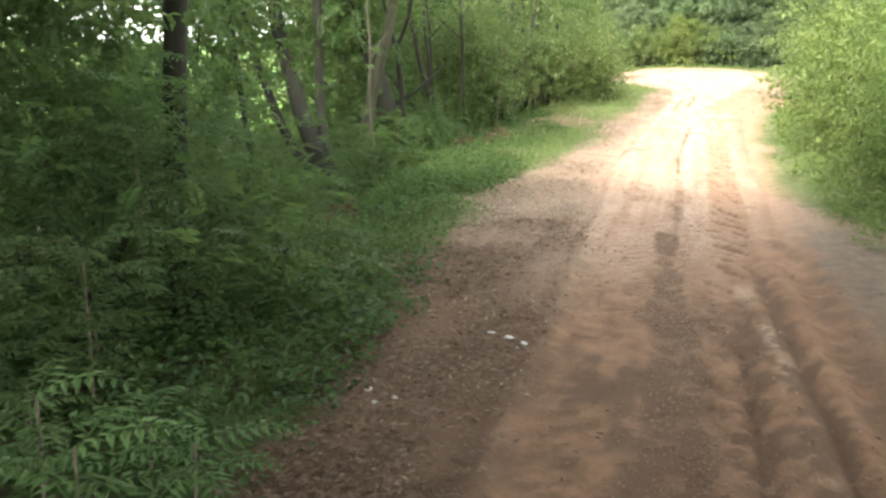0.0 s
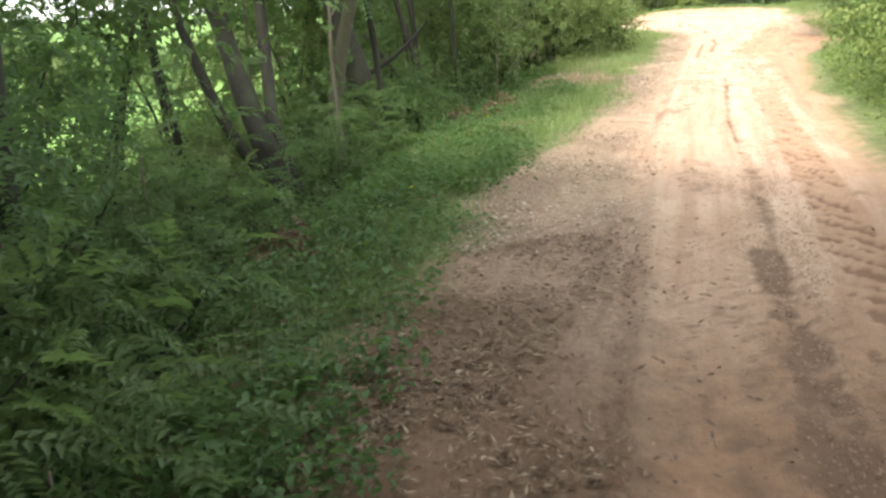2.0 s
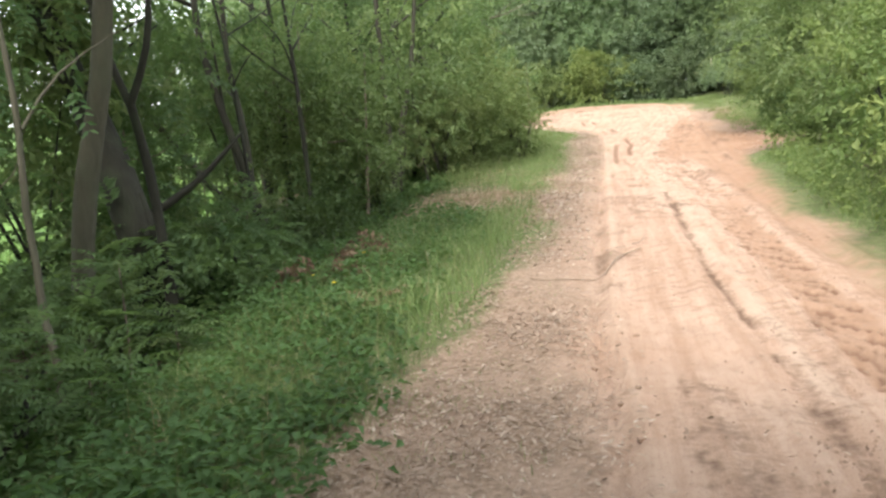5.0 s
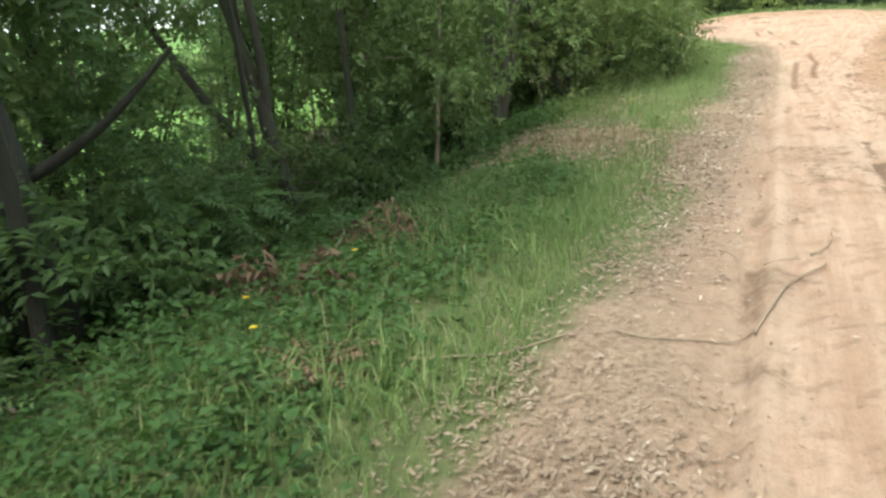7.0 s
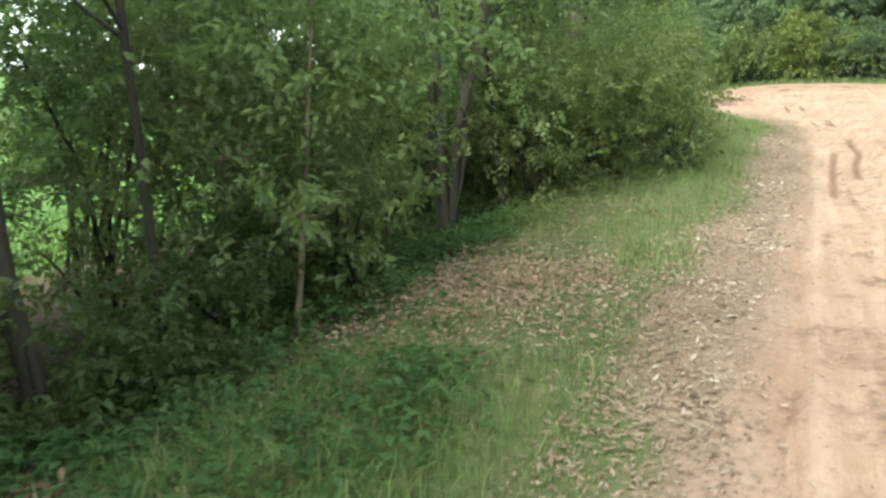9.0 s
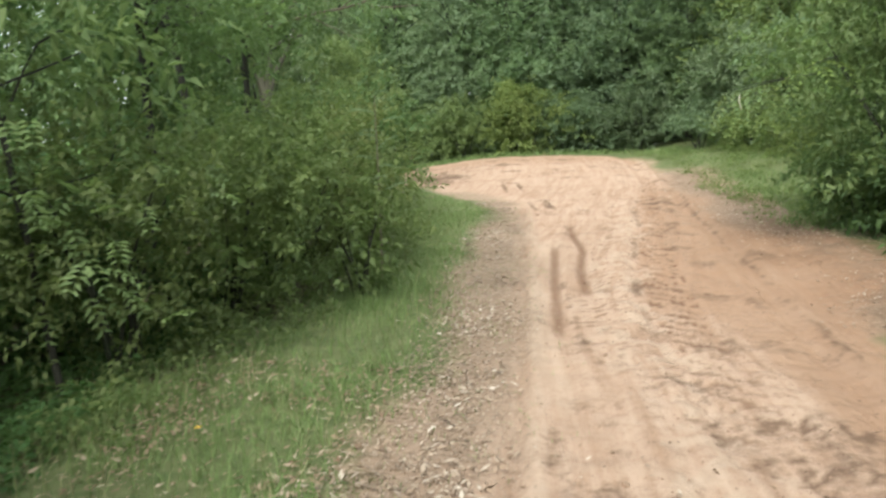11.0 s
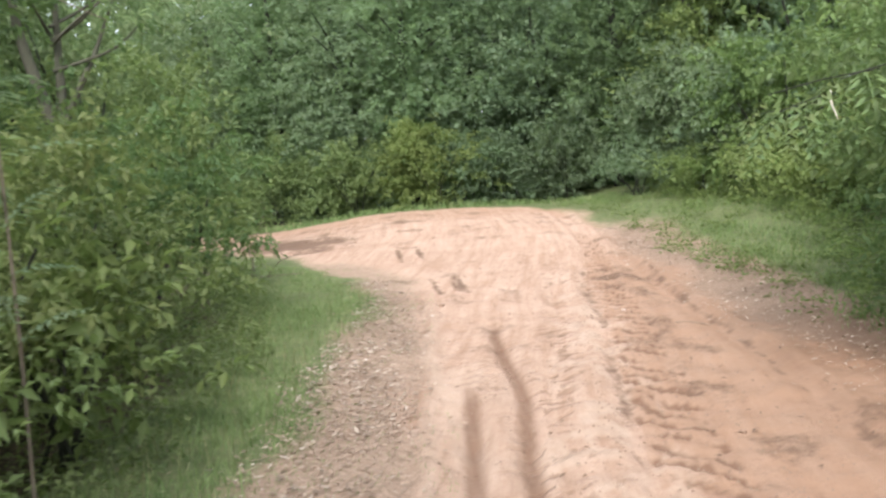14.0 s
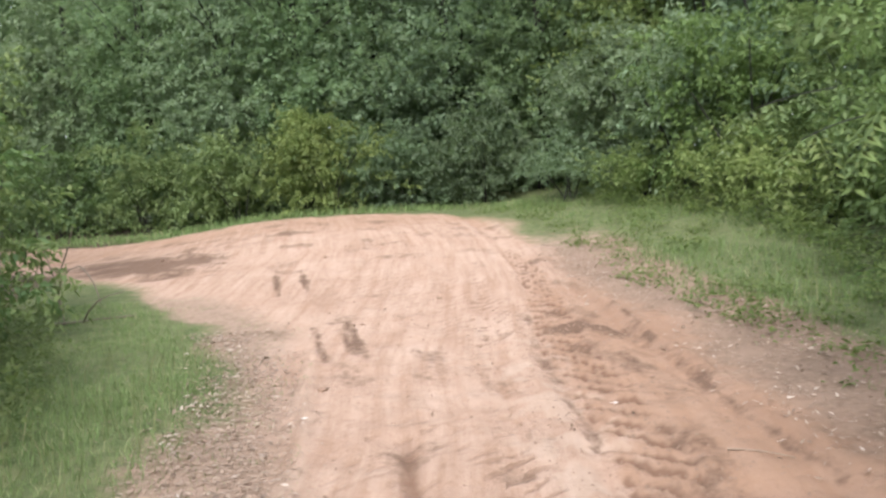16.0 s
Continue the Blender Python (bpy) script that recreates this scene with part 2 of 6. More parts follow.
BROWN_LEAF = blade_material("brown_leaf", (0.13, 0.08, 0.05), (0.38, 0.28, 0.20), (0.52, 0.44, 0.35), 0.3)
BLEACHED_LEAF = blade_material("bleached_leaf", (0.085, 0.060, 0.045), (0.36, 0.275, 0.205), (0.64, 0.57, 0.49), 0.38)
CLOD = bark_material("clod", (0.15, 0.10, 0.07), (0.30, 0.19, 0.13))
CHIP = bark_material("pale_chip", (0.45, 0.38, 0.32), (0.68, 0.62, 0.55))
SCRAP = bark_material("white_scrap", (0.60, 0.58, 0.55), (0.80, 0.79, 0.77))
PETAL = leaf_material("petal", (0.70, 0.48, 0.03), (0.80, 0.60, 0.05))
DEAD_LEAF = blade_material("dead_leaf", (0.075, 0.048, 0.031), (0.195, 0.130, 0.084), (0.34, 0.25, 0.165), 0.15)
DEAD_FERN = blade_material("dead_fern", (0.12, 0.078, 0.050), (0.29, 0.20, 0.13), (0.44, 0.34, 0.23), 0.15)
# pale greyish leaf: the distant wood's haze is put into its colour
LEAF_FAR_HAZE = leaf_material("leaf_far_haze", (0.146, 0.222, 0.116), (0.236, 0.318, 0.170), None, 0.62, 0.8, 0.12)
DRY_STICK = bark_material("dry_stick", (0.15, 0.105, 0.075), (0.32, 0.245, 0.18))

DARK_SCRAP = blade_material("dark_scrap", (0.07, 0.045, 0.03), (0.20, 0.13, 0.085), (0.32, 0.25, 0.18), 0.15)
FERN = leaf_material("fern", (0.075, 0.165, 0.060), (0.150, 0.265, 0.105))
BARK_MID = bark_material("bark_mid", (0.022, 0.021, 0.014), (0.058, 0.054, 0.037))


# ---- noise and ground height ----
RNG = np.random.default_rng(7)
TABLE = RNG.random((256, 256))


def vnoise(x, y, seed=0):
    """Smooth value noise, one cell a unit, 0..1."""
    x, y = np.asarray(x, float) + 37.3 * seed, np.asarray(y, float) + 91.7 * seed
    i, j = np.floor(x).astype(int), np.floor(y).astype(int)
    u, v = x - i, y - j
    u, v = u * u * (3 - 2 * u), v * v * (3 - 2 * v)
    a, b = TABLE[i % 256, j % 256], TABLE[(i + 1) % 256, j % 256]
    c, d = TABLE[i % 256, (j + 1) % 256], TABLE[(i + 1) % 256, (j + 1) % 256]
    return (a * (1 - u) + b * u) * (1 - v) + (c * (1 - u) + d * u) * v


def ramp(a, b, v):
    """0 at a, 1 at b, smooth between."""
    t = np.clip((np.asarray(v, float) - a) / (b - a), 0, 1)
    return t * t * (3 - 2 * t)


def line(pairs):
    """A curve x(y) through a few plan points."""
    ys, xs = zip(*pairs)
    return lambda y: np.interp(y, ys, xs)


sand_left = line([(-30, -0.8), (3, -0.75), (6, -0.85), (10, -0.9), (12, -0.9), (17, -0.7), (21, -0.38), (27, -0.18), (30.5, -0.25)])
litter_left = line([(-30, -1.4), (3.6, -1.45), (5.6, -1.72), (9.8, -1.82), (12, -1.5), (15, -1.25), (19, -1.15), (21, -0.95), (23.2, -0.98), (25, -0.86), (26.5, -0.88), (28.2, -0.62), (29.9, -0.58), (31, -0.95), (33, -1.9)])
under_left = line([(-30, -1.8), (4, -2.0), (6.9, -2.8), (8.2, -3.05), (12.6, -3.1), (15, -2.75), (17, -2.5), (19.6, -2.6), (21, -2.25), (24, -1.8), (26, -1.75), (29, -2.0), (31, -2.5), (34.4, -3.4)])
under_right = line([(-30, 1.8), (7, 1.6), (9, 1.5), (12, 1.55), (15, 1.7), (17, 2.0), (20, 2.35), (21, 2.6), (22, 3.3), (25, 3.6), (26, 3.3), (27.8, 4.2), (30, 5.0), (32, 5.8), (35, 6.2), (37.5, 5.7), (42, 5.6)])
ROAD = np.array([(-0.8, -30), (-0.75, 3), (-0.9, 10), (-0.9, 12), (-0.7, 17), (-0.38, 21), (-0.18, 27), (-0.3, 30.8), (-0.8, 32.3), (-1.8, 33.4), (-4.0, 37.0), (-9.0, 42.0), (-16.0, 48.0), (-19.0, 53.0),
                 (-11.0, 47.5), (-5.5, 42.6), (-2.5, 41.6), (1.0, 41.2), (2.6, 40.0), (3.3, 37.5), (3.2, 34), (2.9, 31), (2.75, 28.5), (2.5, 26.5), (2.6, 25.2), (3.4, 24.6), (3.6, 23.4), (3.2, 22.2), (2.2, 21.6), (1.75, 20), (1.3, 15.5), (1.2, 10), (1.15, 5), (1.1, -30)])


def road_distance(x, y):
    """Distance inside the sandy track: above 0 inside it, below 0 outside."""
    x, y = np.asarray(x, float), np.asarray(y, float)
    best = np.full(np.broadcast(x, y).shape, 1e9)
    inside = np.zeros(best.shape, bool)
    for (ax, ay), (bx, by) in zip(ROAD, np.roll(ROAD, -1, 0)):
        ex, ey = bx - ax, by - ay
        t = np.clip(((x - ax) * ex + (y - ay) * ey) / (ex * ex + ey * ey), 0, 1)
        best = np.minimum(best, np.hypot(x - ax - t * ex, y - ay - t * ey))
        if ay != by:
            inside ^= ((ay > y) != (by > y)) & (x < ex * (y - ay) / ey + ax)
    return np.where(inside, best, -best)


tread_left = line([(0, 0.24), (4, 0.22), (5.2, 0.18), (7, 0.28), (9, 0.34), (11, 0.38), (14.6, 0.48), (17, 0.56), (20, 0.60), (21.4, 0.62), (22.8, 0.72), (24.5, 0.95), (26, 1.2), (27.6, 1.5), (29.4, 1.7), (30.7, 1.95), (33, 2.35), (36, 2.7)])
tread_right = line([(0, 0.44), (4, 0.42), (5.2, 0.46), (7, 0.66), (8.9, 0.70), (11, 0.74), (14.7, 0.84), (17, 0.94), (20, 0.98), (21.4, 1.0), (22.8, 1.12), (24.5, 1.36), (26, 1.6), (27.6, 1.9), (29.4, 2.05), (30.7, 2.3), (33, 2.7), (36, 3.05)])
stripe_mid = line([(0, 0.12), (4, 0.08), (5.2, 0.03), (6, 0.0), (7.4, -0.03), (8.8, 0.0), (10.2, 0.14), (12, 0.2)])
rut_red = line([(0, 0.80), (3.5, 0.72), (4.5, 0.69), (5.3, 0.65), (7.1, 0.58), (9, 0.55), (11, 0.60)])
plate = line([(0, 0.60), (4.2, 0.62), (5.5, 0.52), (7, 0.42)])
plate_far = line([(7, -0.02), (7.9, 0.02), (8.7, 0.15), (9.3, 0.17), (11, 0.16), (13, 0.17), (14.5, 0.24), (17, 0.32)])
smooth_lane = line([(18, 1.3), (21.85, 1.53), (23, 1.67), (24.8, 1.83), (28.3, 2.2), (31, 2.55), (34, 2.9)])
rut_mid = line([(0, -0.02), (5, 0.02), (9, 0.08), (12.4, 0.05), (14.5, 0.13), (16, 0.2), (22, 0.42), (28, 0.95)])
rut_outer = line([(0, 0.95), (8, 0.92), (14, 1.05), (20, 1.4), (22, 1.62), (24.6, 1.98), (29.4, 2.4), (33, 2.7)])
ridge_left = line([(0, -0.72), (9, -0.76), (11, -0.8), (14, -0.66), (18, -0.5), (22, -0.36), (27, -0.18), (30, -0.1)])
arc_a = line([(21.3, -0.1), (23.4, 0.0), (25.3, 0.12)])
arc_b = line([(22.8, 0.24), (24, 0.3), (25.2, 0.44), (27, 0.44), (27.8, 0.5)])


def groove(x, y, at, half, y0, y1):
    return np.exp(-(((x - at(y)) / half) ** 2)) * ramp(y0 - 0.5, y0 + 0.3, y) * (1 - ramp(y1 - 0.3, y1 + 0.5, y))


def broad(x, y):
    """The lie of the land."""
    x, y = np.asarray(x, float), np.asarray(y, float)
    bend = ramp(29, 34, y)
    z = 0.40 * ramp(30, 41, y) * ramp(-5, 0, x)
    z = z + 0.10 * ramp(1.3, 3.0, x) * (1 - bend) + 0.30 * ramp(2.6, 7.0, x) * bend
    z = z - (0.30 * ramp(-2.3, -4.2, x) + 0.13 * np.maximum(-x - 5, 0)) * (1 - 0.85 * bend * ramp(-22, -10, x))
    z = np.maximum(z, -7.0 - 0.4 * vnoise(x * 0.05, y * 0.05, 3))
    z = z + 0.06 * (vnoise(x * 0.5, y * 0.5, 1) - 0.5) * ramp(0.8, 2.5, np.abs(x - 0.2))
    return z + 0.03 * (vnoise(x * 0.25, y * 0.18, 2) - 0.5)


def lugs(x, y):
    """Tyre lugs pressed across a track."""
    a, b = tread_left(y), tread_right(y)
    mid, half = (a + b) / 2, (b - a) / 2
    s = (x - mid) / half
    band = 1 - ramp(0.75, 1.15, np.abs(s) + 0.25 * (vnoise(x * 5, y * 4, 25) - 0.5))
    slant = (y + 1.3 * (x - mid) + 0.17 * vnoise(x * 3, y * 2, 4) + 0.10 * vnoise(x * 8, y * 6, 70)) / 0.235
    wave = np.clip(np.sin(2 * np.pi * slant) * 1.8 + 0.5 * (vnoise(x * 13, y * 11, 18) - 0.5), -1, 1)
    each = 0.15 + 0.85 * ramp(0.15, 0.72, vnoise(np.floor(slant) * 1.7, s * 1.8, 19))
    faint = (1 - 0.72 * ramp(13.0, 15.0, y) * (1 - ramp(20.5, 23.0, y))) * np.where(y > 20, 1.0, 0.7 + 0.3 * ramp(0.3, 0.6, vnoise(x * 1.1, y * 0.45, 5))) * (1 - ramp(33, 36, y)) * (0.65 + 0.35 * ramp(5.5, 7.5, y))
    return band * wave * each * faint, band


def ground_height(x, y):
    x, y = np.asarray(x, float), np.asarray(y, float)
    z = broad(x, y)
    inside = ramp(-0.15, 0.2, road_distance(x, y))
    lug, band = lugs(x, y)
    rough = vnoise(x * 5, y * 6, 6) + 0.7 * vnoise(x * 9, y * 11, 7) + 0.3 * vnoise(x * 19, y * 16, 8) - 1.0
    w = x - (tread_left(y) + tread_right(y)) / 2
    lane = vnoise(w * 5 + 3, y * 0.16, 16) + 0.6 * vnoise(w * 11, y * 0.22, 17) - 0.8
    z = z + inside * 0.022 * lane * (1 - 0.6 * band)
    z = z + inside * (np.where(y > 21, 0.024, 0.026) * lug - 0.028 * band + (0.026 + 0.014 * ramp(20, 24, y) * np.exp(-(((x - tread_right(y) - 0.12) / 0.45) ** 2))) * rough)
    z = z - 0.045 * groove(x, y, rut_red, 0.045, 0, 6.8) + 0.02 * groove(x, y, lambda v: rut_red(v) + 0.11, 0.05, 0, 6.8) - 0.035 * groove(x, y, lambda v: tread_right(v) + 0.0, 0.04, 0, 5.6)
    z = z + 0.015 * groove(x, y, plate, 0.07, 0, 6) + 0.015 * groove(x, y, plate_far, 0.06, 8, 16) - 0.02 * groove(x, y, stripe_mid, 0.13, 0, 8)
    z = z - 0.03 * groove(x, y, rut_mid, 0.05, 6, 20) * (0.4 + 0.6 * vnoise(x * 2, y * 1.2, 24)) + 0.012 * groove(x, y, lambda v: rut_mid(v) - 0.15, 0.06, 6, 20)
    z = z - 0.035 * groove(x, y, rut_outer, 0.09, 0, 32) + 0.02 * groove(x, y, lambda v: rut_outer(v) + 0.16, 0.06, 0, 32)
    z = z - 0.03 * groove(x, y, ridge_left, 0.06, 0, 30) + 0.03 * groove(x, y, lambda v: ridge_left(v) + 0.10, 0.05, 0, 30)
    z = z - (0.035 + 0.03 * vnoise(x * 6, y * 4, 28)) * (groove(x, y, arc_a, 0.06, 21.3, 25.2) + groove(x, y, arc_b, 0.06, 22.9, 27.6))
    z = z - 0.03 * groove(x, y, lambda v: tread_left(v) - 0.04, 0.06, 19, 31) + 0.015 * groove(x, y, lambda v: tread_left(v) - 0.16, 0.06, 21.5, 31) - 0.018 * groove(x, y, lambda v: tread_left(v) - 0.42, 0.10, 21.5, 32)
    z = z + (1 - inside) * 0.02 * (vnoise(x * 6, y * 6, 9) - 0.5)
    return z


def ground_at(x, y):
    return float(ground_height(x, y))


def build_ground():
    def axis(spans):
        out = []
        for a, b, step in spans:
            out.append(np.arange(a, b - 1e-6, step))
        return np.concatenate(out + [[spans[-1][1]]])

    xs = axis([(-900, -120, 60), (-120, -40, 8), (-40, -8, 1.0), (-8, -2.2, 0.16), (-2.2, 3.1, 0.045), (3.1, 6, 0.14), (6, 16, 0.5), (16, 60, 4), (60, 900, 60)])
    ys = axis([(-900, -60, 60), (-60, -6, 3), (-6, 1.5, 0.25), (1.5, 20, 0.06), (20, 31.5, 0.046), (31.5, 44, 0.12), (44, 60, 0.8), (60, 120, 6), (120, 900, 60)])
    gx, gy = np.meshgrid(xs, ys)
    gz = ground_height(gx, gy)
    far = ramp(60, 300, np.hypot(gx, gy - 20))
    gz = gz * (1 - far) + far * -6.0
    nx, ny = len(xs), len(ys)
    co = np.stack([gx, gy, gz], -1).reshape(-1, 3)
    idx = (np.arange(ny - 1)[:, None] * nx + np.arange(nx - 1)[None]).reshape(-1)
    quads = np.stack([idx, idx + 1, idx + nx + 1, idx + nx], 1)
    me = mesh_of("ground", co, quads)
    me.shade_smooth()
    x, y = co[:, 0], co[:, 1]
    d = road_distance(x, y)
    lug, band = lugs(x, y)
    patch = vnoise(x * 1.3, y * 0.5, 11)
    fine = vnoise(x * 5, y * 4, 12)
    mottle = 0.4 * vnoise(x * 19, y * 15, 22) + 0.35 * vnoise(x * 8, y * 5, 23) + 0.25 * vnoise(x * 3, y * 1.2, 56)
    damp = 0.62 * groove(x, y, rut_mid, 0.035, 7, 17) * ramp(0.1, 0.5, 0.5 * patch + 0.5 * fine)
    stripe = np.abs(x - stripe_mid(y) - 0.05 * (vnoise(x * 2, y * 2.2, 55) - 0.5)) / np.interp(y, [2, 4, 5.2, 7.4, 10], [0.17, 0.15, 0.11, 0.065, 0.04])
    damp = damp + (0.95 - 0.35 * ramp(5.5, 7.5, y)) * (1 - ramp(0.6, 1.25, stripe)) * (1 - ramp(5.8, 9.5, y)) * (0.34 + 0.66 * ramp(0.34, 0.58, 0.5 * vnoise(x * 20, y * 13, 78) + 0.5 * vnoise(x * 8, y * 9, 79)))
    damp = damp + 0.85 * groove(x, y, rut_red, 0.045, 0, 6.6) * (0.5 + 0.5 * ramp(0.3, 0.6, mottle)) + 0.7 * groove(x, y, tread_right, 0.035, 0, 5.4) * (0.4 + 0.6 * ramp(0.3, 0.6, mottle))
    # lug and rut hollows coloured darker to show relief that flat light leaves faint
    press = 1.5 * band * np.clip(-lug * 1.5 + 0.05, 0, 1) * np.where(y > 20, 1.0, 0.5 + 0.5 * ramp(0.0, 0.5, fine)) + 0.85 * (groove(x, y, arc_a, 0.06, 21.3, 25.4) + groove(x, y, arc_b, 0.06, 22.7, 27.6))
    damp = damp + 0.35 * np.exp(-(((x + 0.28) / 0.06) ** 2) - ((y - 18.2) / 1.5) ** 4) + 0.45 * np.exp(-(((x - 0.05) / 0.05) ** 2) - ((y - 22.0) / 1.6) ** 4) * ramp(0.3, 0.6, mottle)
    damp = damp + 0.45 * groove(x, y, lambda v: smooth_lane(v) + 0.17, 0.035, 20, 31) * ramp(0.3, 0.55, mottle)
    damp = damp + 0.3 * ramp(0.55, 0.85, vnoise(x * 3.2, y * 2.6, 14)) * ramp(0, 0.3, d) + 0.25 * ramp(34, 37, y) * ramp(0.35, 0.75, 0.6 * vnoise(x * 0.6, y * 1.4, 15) + 0.4 * vnoise(x * 2.4, y * 5, 68))
    damp = damp + 0.22 * ramp(0.52, 0.72, mottle) * ramp(0, 0.3, d)
    pale = (groove(x, y, plate, 0.075, 0, 6) + 1.2 * groove(x, y, plate_far, 0.07, 8, 16)) * ramp(0.25, 0.55, 0.5 * vnoise(x * 4, y * 2.0, 62) + 0.5 * fine) + 0.5 * groove(x, y, lambda v: ridge_left(v) + 0.11, 0.05, 0, 30)
    pale = pale + 0.5 * groove(x, y, smooth_lane, 0.10, 20, 32) * 0.4 + 0.6 * ramp(0.55, 0.75, vnoise(x * 5, y * 0.7, 63)) * ramp(13, 16, y) * (1 - ramp(27, 30, y)) * np.exp(-(((x + 0.1) / 0.5) ** 2))
    pale = pale + 0.8 * ramp(0.48, 0.66, 0.6 * vnoise(x * 9, y * 5, 73) + 0.4 * vnoise(x * 17, y * 12, 74)) * ramp(13, 16, y) * (1 - ramp(29, 32, y)) * np.exp(-(((x - tread_left(y) + 0.15) / 0.38) ** 4))
    damp = damp + 0.32 * ramp(0.50, 0.70, 0.5 * vnoise(x * 16, y * 7, 75) + 0.5 * vnoise(x * 27, y * 15, 76)) * ramp(13, 16, y) * (1 - ramp(20, 22, y)) * np.exp(-(((x - tread_left(y)) / 0.8) ** 4))
    # more dark mottling over the sand near the start
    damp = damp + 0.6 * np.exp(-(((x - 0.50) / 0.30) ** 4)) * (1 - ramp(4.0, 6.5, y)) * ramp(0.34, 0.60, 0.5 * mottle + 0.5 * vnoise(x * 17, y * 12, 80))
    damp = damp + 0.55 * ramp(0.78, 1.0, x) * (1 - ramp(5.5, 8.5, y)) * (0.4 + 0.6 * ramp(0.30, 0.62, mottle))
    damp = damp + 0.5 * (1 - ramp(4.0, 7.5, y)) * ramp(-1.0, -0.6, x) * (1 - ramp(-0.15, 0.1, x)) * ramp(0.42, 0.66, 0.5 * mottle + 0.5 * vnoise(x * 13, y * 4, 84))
    grey = np.exp(-(((x - 1.42 - 0.2 * (fine - 0.5)) / 0.34) ** 4) - ((y - 6.5) / 1.7) ** 4) * (0.6 + 0.4 * ramp(0.3, 0.6, mottle))
    damp = damp + 0.75 * np.exp(-(((x + 2.6 + 0.55 * (y - 36.5)) / 0.8) ** 2) - ((y - 36.3) / 1.5) ** 2) * (0.4 + 0.6 * ramp(0.35, 0.6, mottle))
    churn = ramp(20, 24, y) * np.exp(-(((x - tread_right(y) - 0.12) / 0.42) ** 2)) * (1 - ramp(33, 36, y))
    damp = damp + churn * (0.05 + 0.14 * ramp(0.35, 0.7, 0.5 * vnoise(x * 8, y * 7, 26) + 0.5 * vnoise(x * 3, y * 2.5, 27)))
    damp = damp + 0.5 * groove(x, y, lambda v: tread_left(v) - 0.04, 0.05, 21.5, 31) * ramp(0.15, 0.55, vnoise(x * 9, y * 3, 60))
    damp = damp + 0.4 * groove(x, y, ridge_left, 0.06, 0, 30) * ramp(0.3, 0.6, fine)
    for mx, my, long in ((0.06, 30.25, 0.8), (0.28, 30.3, 0.6), (0.36, 30.4, 0.8), (-0.08, 33.5, 0.8), (-0.40, 33.45, 0.8)):
        damp = damp + 0.75 * np.exp(-(((x - mx + 0.06 * (y - my)) / 0.042) ** 2) - ((y - my) / long) ** 4) * ramp(0.0, 0.4, fine + 0.1)
    damp = damp + 0.6 * np.exp(-(((x - 2.05) / 0.4) ** 2) - ((y - 30.2) / 1.1) ** 2) * ramp(0.35, 0.65, vnoise(x * 6, y * 3, 21)) + 0.3 * np.exp(-(((x + 3.0) / 1.6) ** 2) - ((y - 36.6) / 1.5) ** 2)
    red = 0.7 * ramp(-0.15, 0.25, x - tread_right(y)) * (1 - ramp(0.3, 0.9, x - tread_right(y))) * (1 - ramp(14, 22, y)) + 0.7 * ramp(36, 39.5, y) + (0.3 + 0.5 * ramp(6.5, 8, y) * (1 - ramp(14, 18, y))) * band + 0.85 * ramp(-0.1, 0.4, x - tread_right(y)) * ramp(14, 18, y) * (1 - ramp(27, 31, y)) + 0.85 * ramp(20, 23, y) * np.exp(-(((x - tread_right(y) - 0.25) / 0.72) ** 2)) * (1 - ramp(31, 35, y))
